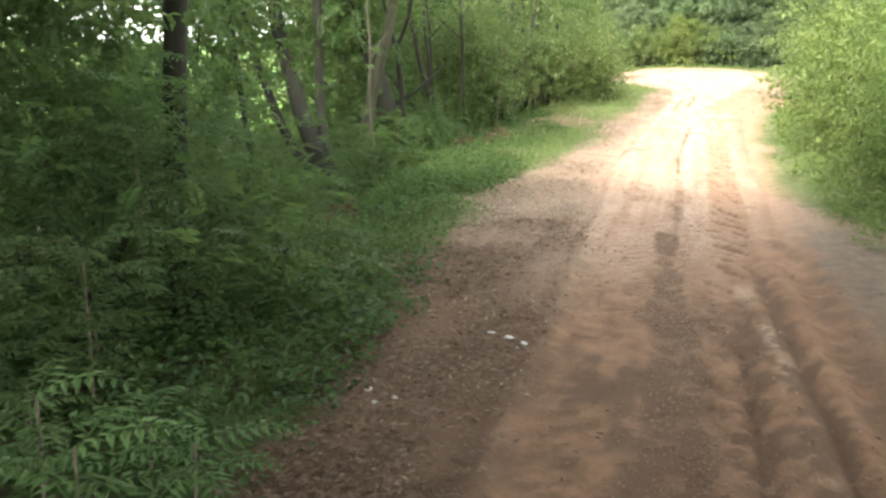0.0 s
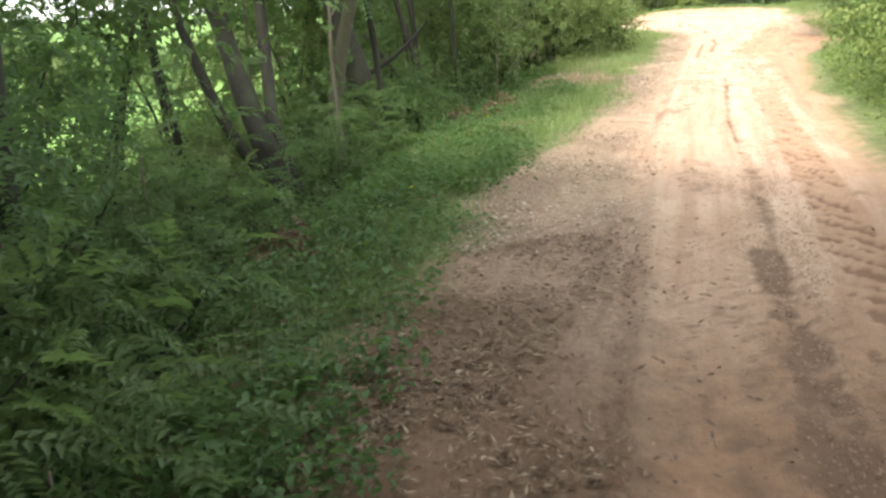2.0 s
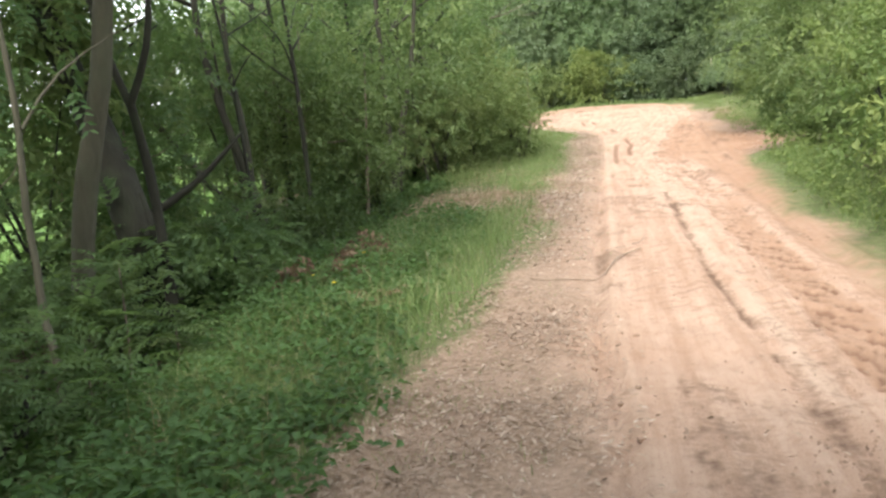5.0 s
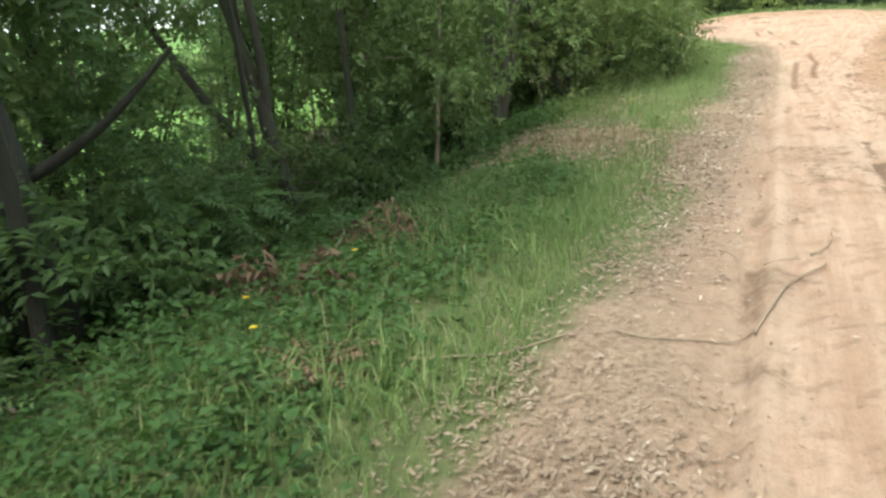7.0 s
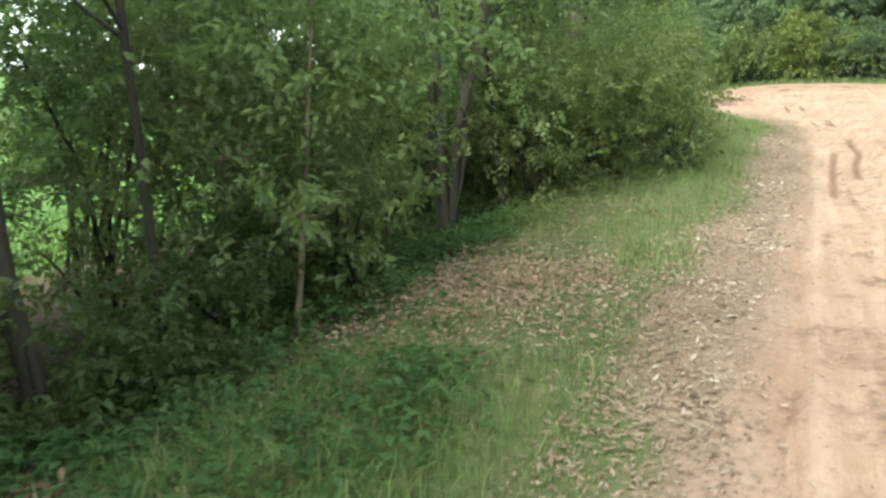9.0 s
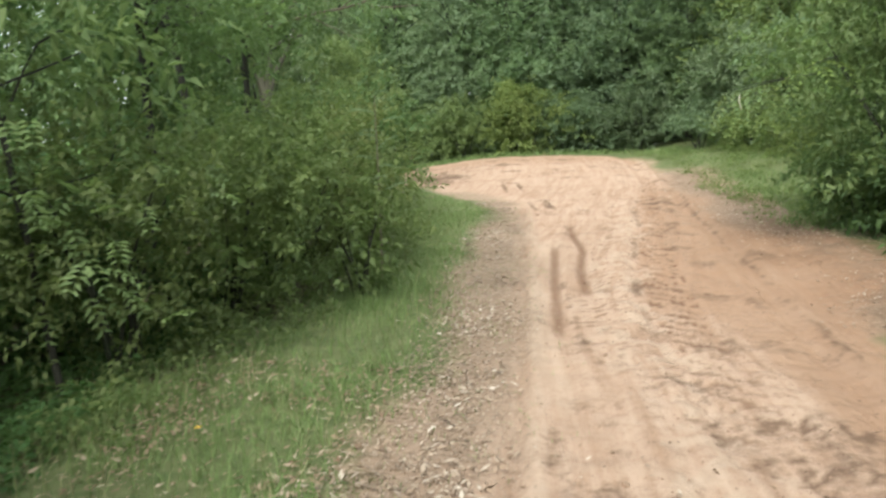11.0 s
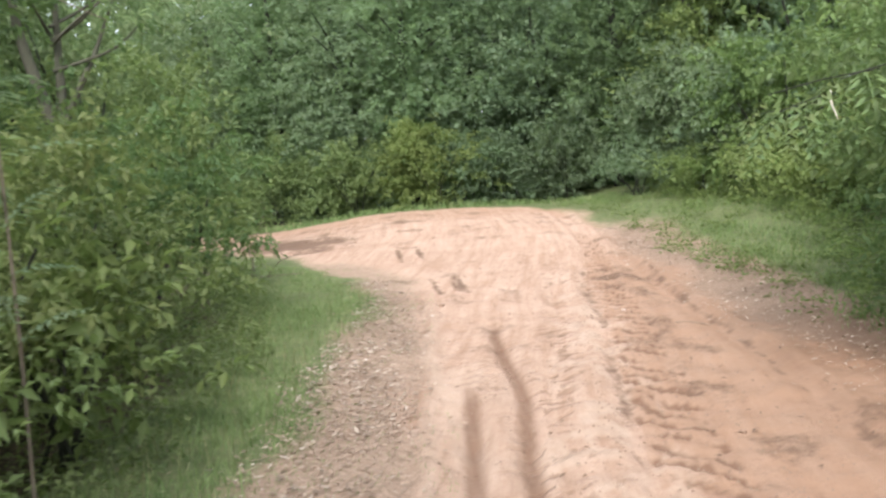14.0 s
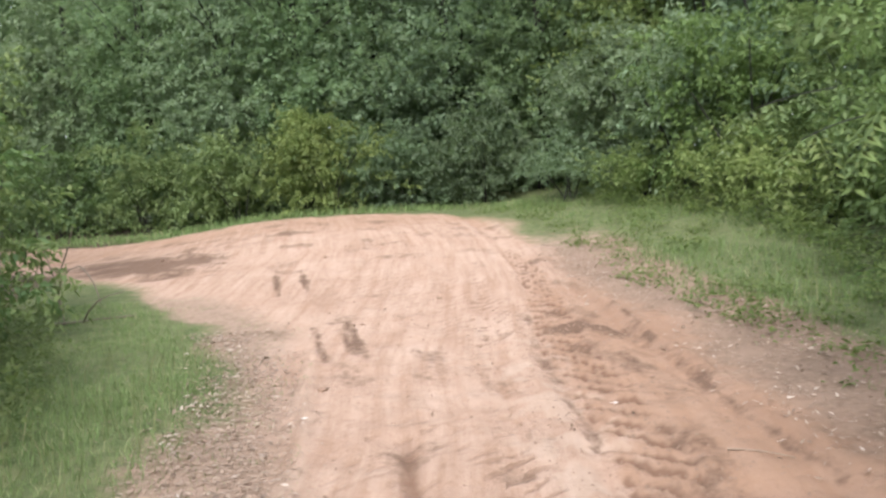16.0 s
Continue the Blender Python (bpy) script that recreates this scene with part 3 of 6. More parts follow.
    zones = {
        "sand": (1 - 0.75 * (1 - ramp(5.5, 11.0, y)) * (1 - ramp(-0.35, 0.70, x - sand_left(y) - 0.05 + 0.35 * (vnoise(x * 4, y * 1.3, 57) - 0.5) + 0.2 * (vnoise(x * 11, y * 6, 58) - 0.5)))) * np.clip(0.5 + (d + 0.35 * (vnoise(x * 1.5, y * 0.9, 49) - 0.5)) / 0.6, 0, 1) * (1 - 0.5 * ramp(2.2, 2.8, x) * (1 - ramp(27, 30, y))) * (1 - 0.9 * grey),
        "litter": np.clip(0.5 + np.minimum(x - litter_left(y) + 0.5 * (vnoise(x * 1.3, y * 1.1, 48) - 0.5), np.where(x > 0, 1.3 - (x - np.interp(y, [0, 8, 10, 20, 22, 30, 36], [0.7, 0.5, -0.5, 0.0, 1.6, 2.6, 3.1])), 2)) / 0.5, 0, 1) * (1 - ramp(33, 38, y)),
        "across": x - (tread_left(y) + tread_right(y)) / 2,
        "damp": np.clip(damp, 0, 1),
        "red": np.clip(red, 0, 1),
        # canopy shade painted over the near ground, plus browner earth at the right
        "soil_shade": np.maximum(1 - ramp(3.6, 8.4, y - 1.4 * ramp(0.2, 0.8, x) + 1.6 * (vnoise(x * 0.8, y * 0.6, 59) - 0.5)), 0.38 * ramp(22, 26, y) * (1 - ramp(33, 36, y)) * (x > 1) * ramp(-0.65, 0.05, -d + 0.5 * (vnoise(x * 1.6, y * 1.2, 81) - 0.5)) + 0.6 * ramp(1.1, 2.3, x - 0.06 * (y - 18) + 0.6 * (vnoise(x * 1.4, y * 1.2, 72) - 0.5)) * ramp(14, 18, y) * (1 - ramp(25.5, 27.5, y))),
        "tread": np.clip(0.45 * ramp(20, 22, y) * np.exp(-(((x - tread_left(y) + 0.42) / 0.15) ** 2)) + 0.35 * ramp(0.35, 0.65, patch) * ramp(0.1, 0.4, d) + 0.3 * (1 - ramp(7, 11, y)) * np.exp(-(((x - 0.1) / 0.22) ** 2)), 0, 1) * (1 - ramp(33, 37, y)),
        "pale": np.clip(pale, 0, 1),
        "press": np.clip(press, 0, 1),
        "grey": grey,
        "grassy": np.clip(0.5 + np.minimum(x - under_left(y) + 0.2, under_right(y) + 0.4 - x) / 0.8, 0, 1) + 0.75 * ramp(4.5, 6.5, x) + 0.75 * (1 - ramp(-4, 0, y)) * ramp(1.2, 2.0, np.abs(x)),
        "meadow": np.maximum(ramp(-6.5, -9, x) * (1 - ramp(30, 36, y)), ramp(-20, -24, x)),
    }
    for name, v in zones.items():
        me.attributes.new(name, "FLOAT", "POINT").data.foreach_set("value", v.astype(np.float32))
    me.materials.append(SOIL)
    return tagged(new("ground", me), "rutted red-brown sand track with leaf-strewn edges and forest soil", "ground", kind="structure")


# ---- mesh helpers ----
def mesh_of(name, co, faces):
    """A mesh from vertex and face arrays; all faces have the same number of corners."""
    me = bpy.data.meshes.new(name)
    k = faces.shape[1]
    me.vertices.add(len(co))
    me.vertices.foreach_set("co", np.asarray(co, np.float32).ravel())
    me.loops.add(faces.size)
    me.loops.foreach_set("vertex_index", faces.astype(np.int32).ravel())
    me.polygons.add(len(faces))
    me.polygons.foreach_set("loop_start", np.arange(0, faces.size, k, dtype=np.int32))
    me.update(calc_edges=True)
    return me


def part(name, me, mat, parent, label="", kind=""):
    if not me.materials:
        me.materials.append(mat)
    ob = new(name, me)
    ob.parent = parent
    return tagged(ob, label, kind=kind)


def unit(v):
    return v / np.maximum(np.linalg.norm(v, axis=-1, keepdims=True), 1e-9)


def leaves_mesh(name, base, along, normal, length, width, fold=0.25, curl=0.15):
    """One folded, pointed leaf for each base point: two kite halves that meet at the midrib, so each leaf is an island of 6 corners."""
    along = unit(along)
    side = unit(np.cross(normal, along))
    up = np.cross(along, side)
    L, W = length[:, None], width[:, None]
    a = base
    m = base + along * L * 0.5
    t = base + along * L - up * L * curl
    lft = base + along * L * 0.42 + side * W * 0.5 + up * W * fold
    rgt = base + along * L * 0.42 - side * W * 0.5 + up * W * fold
    co = np.stack([a, lft, t, rgt], 1).reshape(-1, 3)
    i = np.arange(len(base)) * 4
    tris = np.stack([np.stack([i, i + 2, i + 1], 1), np.stack([i, i + 3, i + 2], 1)], 1).reshape(-1, 3)
    return mesh_of(name, co, tris)


def sprays(rng, twigs, heading, kind, size, per):
    """Leaf arrays for twigs at the given points: 'pinnate' sets leaflets in two flat ranks on a drooping stalk, 'alternate' sets them loosely round it."""
    n = len(twigs)
    h = unit(heading)
    k = np.arange(per)
    if kind == "pinnate":
        span = size * per * 0.23
        s = (k // 2 + 0.6) / (per / 2)
        sgn = np.where(k % 2 == 0, 1.0, -1.0)
        flat = unit(np.cross(h, np.array([0, 0, 1.0])) + 1e-4)
        nrm = unit(np.cross(flat, h) + rng.normal(0, 0.25, (n, 3)))
        flat = unit(np.cross(h, nrm))
        pos = twigs[:, None] + h[:, None] * (span * s)[None, :, None] - np.array([0, 0, 1.0]) * (0.25 * span * s * s)[None, :, None]
        along = flat[:, None] * sgn[None, :, None] + 0.55 * h[:, None] + rng.normal(0, 0.10, (n, per, 3))
        normal = nrm[:, None] + rng.normal(0, 0.15, (n, per, 3))
        length = size * (1 - 0.45 * np.abs(s - 0.45))[None] * rng.uniform(0.85, 1.15, (n, per))
        width = length * 0.36
    else:
        span = size * per * 0.30
        s = (k + 0.4) / per
        off = unit(rng.normal(0, 1, (n, per, 3)))
        pos = twigs[:, None] + h[:, None] * (span * s)[None, :, None] + off * size * 0.18
        along = off + 0.6 * h[:, None] + np.array([0, 0, -0.25])
        normal = rng.normal(0, 0.55, (n, per, 3)) + np.array([0, 0, 1.0])
        length = size * rng.uniform(0.65, 1.25, (n, per))
        width = length * rng.uniform(0.40, 0.55, (n, per))
    return [v.reshape(-1, 3) if v.ndim == 3 else v.reshape(-1) for v in (pos, along, normal, length, width)]


def tube(name, pts, radii, sides=8, wobble=0.06, seed=0):
    """A tapering, slightly uneven stem through points."""
    pts = np.asarray(pts, float)
    seg = [pts[0]]
    rad = [radii[0]]
    for a, b, ra, rb in zip(pts, pts[1:], radii, radii[1:]):
        m = max(2, int(np.linalg.norm(b - a) / 0.18))
        for q in range(1, m + 1):
            seg.append(a + (b - a) * q / m)
            rad.append(ra + (rb - ra) * q / m)
    seg, rad = np.array(seg), np.array(rad)
    for _ in range(2):
        seg[1:-1] = 0.25 * seg[:-2] + 0.5 * seg[1:-1] + 0.25 * seg[2:]
    d = unit(np.gradient(seg, axis=0))
    ref = np.array([1.0, 0.05, 0.02])
    u = unit(np.cross(d, ref) + 1e-6)
    v = np.cross(d, u)
    th = np.arange(sides) * 2 * np.pi / sides
    ring = u[:, None] * np.cos(th)[None, :, None] + v[:, None] * np.sin(th)[None, :, None]
    lump = 1 + wobble * 2 * (vnoise(np.arange(len(seg))[:, None] * 0.6 + seed, np.arange(sides)[None] * 1.3 + seed, 20) - 0.5)
    co = (seg[:, None] + ring * (rad[:, None] * lump)[..., None]).reshape(-1, 3)
    i, j = np.meshgrid(np.arange(len(seg) - 1), np.arange(sides), indexing="ij")
    a = i * sides + j
    b = i * sides + (j + 1) % sides
    faces = np.stack([a, b, b + sides, a + sides], -1).reshape(-1, 4)
    me = mesh_of(name, co, faces)
    me.shade_smooth()
    return me


def joined(meshes, name):
    """Several tube meshes as one."""
    bm = bmesh.new()
    for me in meshes:
        bm.from_mesh(me)
        bpy.data.meshes.remove(me)
    out = bpy.data.meshes.new(name)
    bm.to_mesh(out)
    bm.free()
    out.shade_smooth()
    return out


GROUND = build_ground()


# ---- plants ----
def clear_of_way(p):
    """Keeps leaves out of the open way over the track."""
    x, y, z = p[:, 0], p[:, 1], p[:, 2]
    inner_l = np.where(y < 31, under_left(y) + 0.45, -2.2 - 0.9 * np.maximum(y - 31, 0))
    inner_r = under_right(y) - 0.4
    inner_r = np.where((y > 21.2) & (y < 26.5), np.where(z > 0.75, 2.1, 3.2), np.where((y > 26) & (z > 1.05), inner_r - 1.1, inner_r))
    over = (x > inner_l) & (x < inner_r) & (y < 40.5)
    lift = np.where(y < 12, 2.7, 3.2)
    return ~(over & (z < lift))


def lobe_points(rng, lobes):
    """Twig points in lumpy ellipsoids, gathered into drooping boughs with gaps between, and their outward headings."""
    ps, hs = [], []
    for cx, cy, cz, rx, ry, rz, n in lobes:
        size = np.array([rx, ry, rz])
        boughs = max(5, n // 13)
        d = unit(rng.normal(0, 1, (boughs, 3)))
        r = rng.random(boughs) ** 0.4
        r = r * (0.75 + 0.5 * vnoise(d[:, 0] * 2.5 + cx * 3, d[:, 1] * 2.5 + d[:, 2] * 2.5 + cy, 30))
        c = d * r[:, None] * size + np.array([cx, cy, cz])
        pick = rng.integers(0, boughs, n)
        out = unit(d[pick] * np.array([1, 1, 0.4]))
        run = rng.normal(0, 1, (n, 1))
        reach = 0.20 * min(rx, ry) + 0.06
        p = c[pick] + out * run * reach * 1.3 + rng.normal(0, 1, (n, 3)) * np.array([reach * 0.7, reach * 0.7, reach * 0.32])
        p[:, 2] -= 0.25 * reach * run[:, 0] ** 2
        loose = rng.random(n) < 0.3
        dl = unit(rng.normal(0, 1, (n, 3)))
        p[loose] = (dl * (rng.random((n, 1)) ** 0.5) * size + np.array([cx, cy, cz]))[loose]
        ps.append(p)
        hs.append(out + rng.normal(0, 0.5, (n, 3)) + np.array([0, 0, -0.15]))
    return np.concatenate(ps), np.concatenate(hs)


def foliage(name, rng, base, lobes, kind, size, per, low=0.02, floor=-9.0):
    p, h = lobe_points(rng, lobes)
    w = p + base
    keep = clear_of_way(w) & (w[:, 2] > broad(w[:, 0], w[:, 1]) + low) & (p[:, 2] > floor)
    p, h = p[keep], h[keep]
    return leaves_mesh(name, *sprays(rng, p, h, kind, size, per))


def thing_at(name, x, y, label, category, group="", sink=0.03):
    ob = new(name)
    ob.empty_display_size = 0.2
    ob.location = (x, y, ground_at(x, y) - sink)
    return tagged(ob, label, category, group)


def bush(label, x, y, rx, ry, h, twigs, size, kind, mat, seed, per=10, stems=5, low=0.0, lean=(0, 0), bark=None, group=""):
    rng = np.random.default_rng(seed)
    ob = thing_at("bush", x, y, label, "bush", group)
    base = np.array(ob.location)
    lobes = [(lean[0] * 0.5, lean[1] * 0.5, low + (h - low) * 0.45, rx, ry, (h - low) * 0.5, twigs // 2)]
    for _ in range(5):
        a, q = rng.uniform(0, 6.28), rng.uniform(0.35, 0.75)
        cz = low + (h - low) * rng.uniform(0.3, 0.85)
        lobes.append((math.cos(a) * rx * q + lean[0] * cz / h, math.sin(a) * ry * q + lean[1] * cz / h, cz, rx * 0.5, ry * 0.5, (h - low) * 0.28, twigs // 10))
    part("foliage", foliage("bush_foliage", rng, base, lobes, kind, size, per), mat, ob)
    for k in range(stems):
        a = rng.uniform(0, 6.28)
        tip = np.array([math.cos(a) * rx * 0.6 + lean[0], math.sin(a) * ry * 0.6 + lean[1], h * rng.uniform(0.45, 0.72)])
        mid = tip * np.array([0.35, 0.35, 0.5]) + rng.normal(0, 0.05, 3)
        r = rng.uniform(0.010, 0.022) * max(1, h / 2.2)
        part("stem", tube("stem", [(rng.normal(0, 0.08), rng.normal(0, 0.08), -0.05), mid, tip], [r, r * 0.75, r * 0.3], 6, 0.08, seed + k), bark or BARK_DARK, ob)
    return ob


def tree(label, x, y, trunks, limbs, lobes, size, kind, mat, bark, seed, per=10, group="trees along the track", name="tree", floor=-9.0):
    """trunks: (points, radii) above the foot; limbs the same, thinner; lobes: the crown."""
    rng = np.random.default_rng(seed)
    ob = thing_at(name, x, y, label, "tree", group)
    base = np.array(ob.location)
    for k, (pts, radii) in enumerate(trunks):
        pts = [np.array(p, float) for p in pts]
        foot = pts[0] + (pts[0] - pts[1]) * 0.0
        pts = [foot + np.array([0, 0, -0.1]), foot + (pts[1] - foot) * 0.12] + pts[1:]
        part("trunk", tube("trunk", pts, [radii[0] * 1.3, radii[0]] + list(radii[1:]), 12 if radii[0] > 0.06 else 8, 0.12, seed + 3 * k), bark, ob)
    for k, (pts, radii) in enumerate(limbs):
        part("limb", tube("limb", pts, radii, 7, 0.10, seed + 40 + k), bark, ob)
    if lobes:
        part("crown", foliage("crown", rng, base, lobes, kind, size, per, 0.02, floor), mat, ob)
    return ob


def limb_fan(rng, start, n, reach, rise, radius):
    out = []
    for _ in range(n):
        a = rng.uniform(0, 6.28)
        s = np.array(start) + np.array([0, 0, rng.uniform(-0.6, 0.5)])
        e = s + np.array([math.cos(a) * reach, math.sin(a) * reach, rise * rng.uniform(0.5, 1.2)])
        m = (s + e) / 2 + rng.normal(0, 0.15, 3)
        out.append(([s, m, e], [radius, radius * 0.7, radius * 0.25]))
    return out


# ---- trees on the bank beside the track ----
R = np.random.default_rng(11)
UP = "dark-leaved roadside tree with a bare trunk on the shaded bank"
# leaning pair of dark stems from one root
tree("dark forked tree leaning over the undergrowth of the bank", -3.75, 9.35,
     [([(0, 0, 0), (-0.35, 0.25, 0.45), (-0.75, 0.6, 1.1), (-1.15, 0.9, 2.1), (-1.3, 1.1, 3.4), (-1.2, 1.2, 5.2)], [0.13, 0.11, 0.10, 0.09, 0.075, 0.04]),
      ([(0.05, 0.05, 0), (-0.32, 0.35, 0.55), (-0.5, 0.7, 1.3), (-0.55, 0.8, 2.4), (-0.3, 1.0, 3.9)], [0.08, 0.07, 0.055, 0.05, 0.02]),
      ([(-0.1, 0.0, 0.1), (-0.75, 0.3, 0.62), (-1.15, 0.5, 1.35), (-1.5, 0.6, 2.4)], [0.06, 0.06, 0.05, 0.03])],
     limb_fan(R, (-1.25, 1.1, 3.6), 6, 1.5, 1.2, 0.035),
     [(-1.0, 1.0, 4.6, 2.6, 2.2, 1.1, 330), (-1.9, 0.2, 2.5, 1.1, 1.4, 0.5, 160)], 0.13, "pinnate", LEAF_DARK, BARK_DARK, 21)
# thin wavy sapling
tree("slender pale sapling with a wavy stem in low herbs", -3.58, 10.25,
     [([(0, 0, 0), (-0.06, 0.03, 0.2), (-0.03, 0.06, 0.42), (-0.13, 0.08, 0.62), (-0.10, 0.11, 0.88), (-0.17, 0.13, 1.13), (-0.11, 0.15, 1.6), (-0.2, 0.2, 2.3), (-0.2, 0.2, 3.4)], [0.025, 0.024, 0.023, 0.022, 0.021, 0.02, 0.018, 0.014, 0.006])],
     [([(-0.11, 0.15, 1.6), (-0.05, 0.4, 1.9), (0.2, 0.7, 2.1)], [0.010, 0.007, 0.003])],
     [(-0.3, 0.5, 3.0, 0.8, 0.8, 0.5, 60)], 0.08, "pinnate", LEAF_MID, BARK_PALE, 22)
# pale straight trunk
tree("tall tree with a smooth pale grey trunk", -4.25, 11.6,
     [([(0, 0, 0), (0.03, 0, 0.6), (0.13, 0, 1.12), (0.25, 0, 1.56), (0.38, 0, 1.95), (0.6, 0.1, 3.6), (0.6, 0.2, 5.6)], [0.085, 0.08, 0.076, 0.072, 0.068, 0.055, 0.03])],
     limb_fan(R, (0.4, 0.1, 3.6), 6, 1.6, 1.4, 0.03),
     [(0.3, 0.1, 5.0, 2.4, 2.4, 1.3, 330)], 0.17, "pinnate", LEAF_DARK, BARK_PALE, 23)
# thick dark trunk with vines
tree("old tree with a thick dark vine-wrapped trunk leaning back", -4.0, 12.25,
     [([(0, 0, 0), (-0.03, 0.02, 0.35), (-0.18, 0.05, 1.0), (-0.34, 0.10, 1.45), (-0.52, 0.15, 1.9), (-0.85, 0.2, 2.8), (-1.0, 0.3, 4.6)], [0.19, 0.17, 0.15, 0.13, 0.11, 0.09, 0.04]),
      ([(0.1, -0.05, 0), (0.02, 0.0, 0.6), (-0.1, 0.05, 1.1)], [0.10, 0.09, 0.04])],
     limb_fan(R, (-1.0, 0.3, 3.4), 6, 1.7, 1.2, 0.04) + [([(-0.3, 0.05, 0.8), (0.25, 0.3, 1.1), (0.6, 0.5, 1.5)], [0.04, 0.03, 0.012])],
     [(-1.0, 0.3, 4.6, 2.5, 2.2, 1.2, 330), (-0.5, 0.3, 2.6, 0.9, 0.9, 0.5, 70), (-0.15, -0.1, 0.6, 0.34, 0.3, 0.6, 90)], 0.12, "pinnate", LEAF_DARK, BARK_DARK, 24)
# dark slender fork
tree("slender dark tree forking above head height", -3.78, 12.0,
     [([(0, 0, 0), (-0.02, 0.02, 0.6), (-0.05, 0, 1.3), (-0.08, -0.1, 1.75)], [0.05, 0.042, 0.038, 0.034])],
     [([(-0.08, -0.1, 1.72), (-0.22, -0.1, 2.1), (-0.45, -0.1, 3.4)], [0.03, 0.025, 0.01]), ([(-0.08, -0.1, 1.72), (0.12, -0.1, 2.1), (0.2, 0, 3.6)], [0.03, 0.025, 0.01])],
     [(-0.1, 0, 3.6, 1.4, 1.4, 0.7, 150)], 0.11, "alternate", LEAF_DARK, BARK_DARK, 25)
# leaning multi-stem with a flared root
tree("leaning tree with a flared pale root and several stems", -4.07, 15.0,
     [([(0, 0, 0), (-0.08, 0.0, 0.47), (-0.17, 0.02, 0.86), (-0.31, 0.05, 1.28), (-0.44, 0.05, 1.72), (-0.60, 0.1, 2.4), (-0.7, 0.3, 3.6), (-0.8, 0.4, 5.0)], [0.07, 0.060, 0.052, 0.042, 0.038, 0.036, 0.03, 0.015]),
      ([(-0.17, 0.03, 0.82), (-0.17, 0.05, 1.22), (-0.23, 0.06, 1.66), (-0.32, 0.1, 2.1), (-0.36, 0.3, 3.6)], [0.040, 0.038, 0.036, 0.032, 0.015]),
      ([(-0.10, 0.12, 0.25), (-0.36, 0.12, 0.52), (-0.74, 0.12, 0.94), (-1.05, 0.15, 1.34), (-1.45, 0.2, 1.9), (-2.1, 0.3, 2.8)], [0.042, 0.042, 0.040, 0.036, 0.032, 0.014]),
      ([(-0.30, 0.25, 0.2), (-0.36, 0.25, 0.9), (-0.46, 0.25, 1.5), (-0.55, 0.3, 2.6)], [0.022, 0.022, 0.02, 0.01]),
      ([(0.10, -0.04, 0.0), (0.03, -0.02, 0.2), (-0.05, 0.0, 0.5)], [0.030, 0.036, 0.02])],
     limb_fan(R, (-0.7, 0.3, 3.2), 6, 1.5, 1.2, 0.03),
     [(-0.8, 0.5, 4.6, 2.4, 2.2, 1.2, 420), (-2.0, 0.5, 2.7, 1.1, 0.8, 0.6, 150), (-0.9, 0.3, 2.4, 0.9, 0.7, 0.4, 110)], 0.09, "alternate", LEAF_DARK, BARK_MID, 26)
for k, (px, py, hh, rr, mm, leafy) in enumerate([(-3.75, 15.6, 3.6, 0.032, BARK_DARK, 0), (-4.6, 17.4, 4.2, 0.05, BARK_DARK, 1), (-3.95, 14.4, 3.8, 0.022, BARK_DARK, 0), (-5.6, 14.2, 4.6, 0.06, BARK_DARK, 1), (-5.4, 18.8, 4.8, 0.07, BARK_DARK, 1), (-4.9, 9.6, 4.2, 0.04, BARK_DARK, 0), (-3.15, 20.1, 3.2, 0.025, BARK_DARK, 1)]):
    sway = R.normal(0, 0.12, 2)
    lobes = [(sway[0] * 2, sway[1] * 2, hh * 0.95, 1.4, 1.4, 0.9, 130)] + ([(sway[0], sway[1], hh * 0.5, 1.0, 1.0, hh * 0.25, 150)] if leafy else [])
    tree("slim young tree among the bank's undergrowth" if rr < 0.04 else UP, px, py,
         [([(0, 0, 0), (sway[0] * 0.5, sway[1], hh * 0.25), (sway[0], sway[1] * 2, hh * 0.55), (sway[0] * 3, sway[1] * 2, hh)], [rr, rr * 0.9, rr * 0.75, rr * 0.25])],
         limb_fan(R, (sway[0], sway[1] * 2, hh * 0.6), 4, 0.8, 0.6, rr * 0.4), lobes, 0.085, "alternate" if k % 2 else "pinnate", LEAF_DARK if k % 3 else LEAF_MID, mm, 60 + k)
tree("slim many-stemmed tree with brown bark beside the grass", -3.62, 19.6,
     [([(0, 0, 0), (0.0, 0, 0.4), (-0.03, 0, 0.9), (-0.05, 0, 1.8), (-0.1, 0.1, 3.4), (0.0, 0.2, 5.0)], [0.06, 0.05, 0.045, 0.042, 0.035, 0.015]),
      ([(0.05, 0.05, 0), (0.07, 0.05, 0.5), (0.16, 0.08, 1.2), (0.36, 0.1, 1.9), (0.55, 0.2, 3.6)], [0.055, 0.05, 0.046, 0.042, 0.02]),
      ([(0.04, 0.02, 0.1), (0.16, 0.05, 0.5), (0.22, 0.1, 1.0), (0.14, 0.12, 1.6), (0.2, 0.2, 2.8)], [0.022, 0.02, 0.018, 0.016, 0.008]),
      ([(-0.04, 0.0, 0.1), (-0.12, 0.0, 0.6), (-0.14, 0.05, 1.3), (-0.24, 0.1, 2.4)], [0.022, 0.02, 0.018, 0.008])],
     limb_fan(R, (0.1, 0.1, 3.2), 6, 1.4, 1.0, 0.02) + [([(0.30, 0.09, 1.7), (0.22, -0.1, 2.1), (0.05, -0.2, 2.6)], [0.012, 0.010, 0.004]), ([(0.0, 0.0, 1.0), (0.2, 0.0, 1.15), (0.42, 0.02, 1.22)], [0.012, 0.009, 0.004])],
     [(0.2, 0.2, 4.4, 2.2, 2.2, 1.1, 420), (0.2, 0.3, 2.6, 1.1, 1.1, 0.5, 90)], 0.10, "alternate", LEAF_MID, BARK_MID, 27)

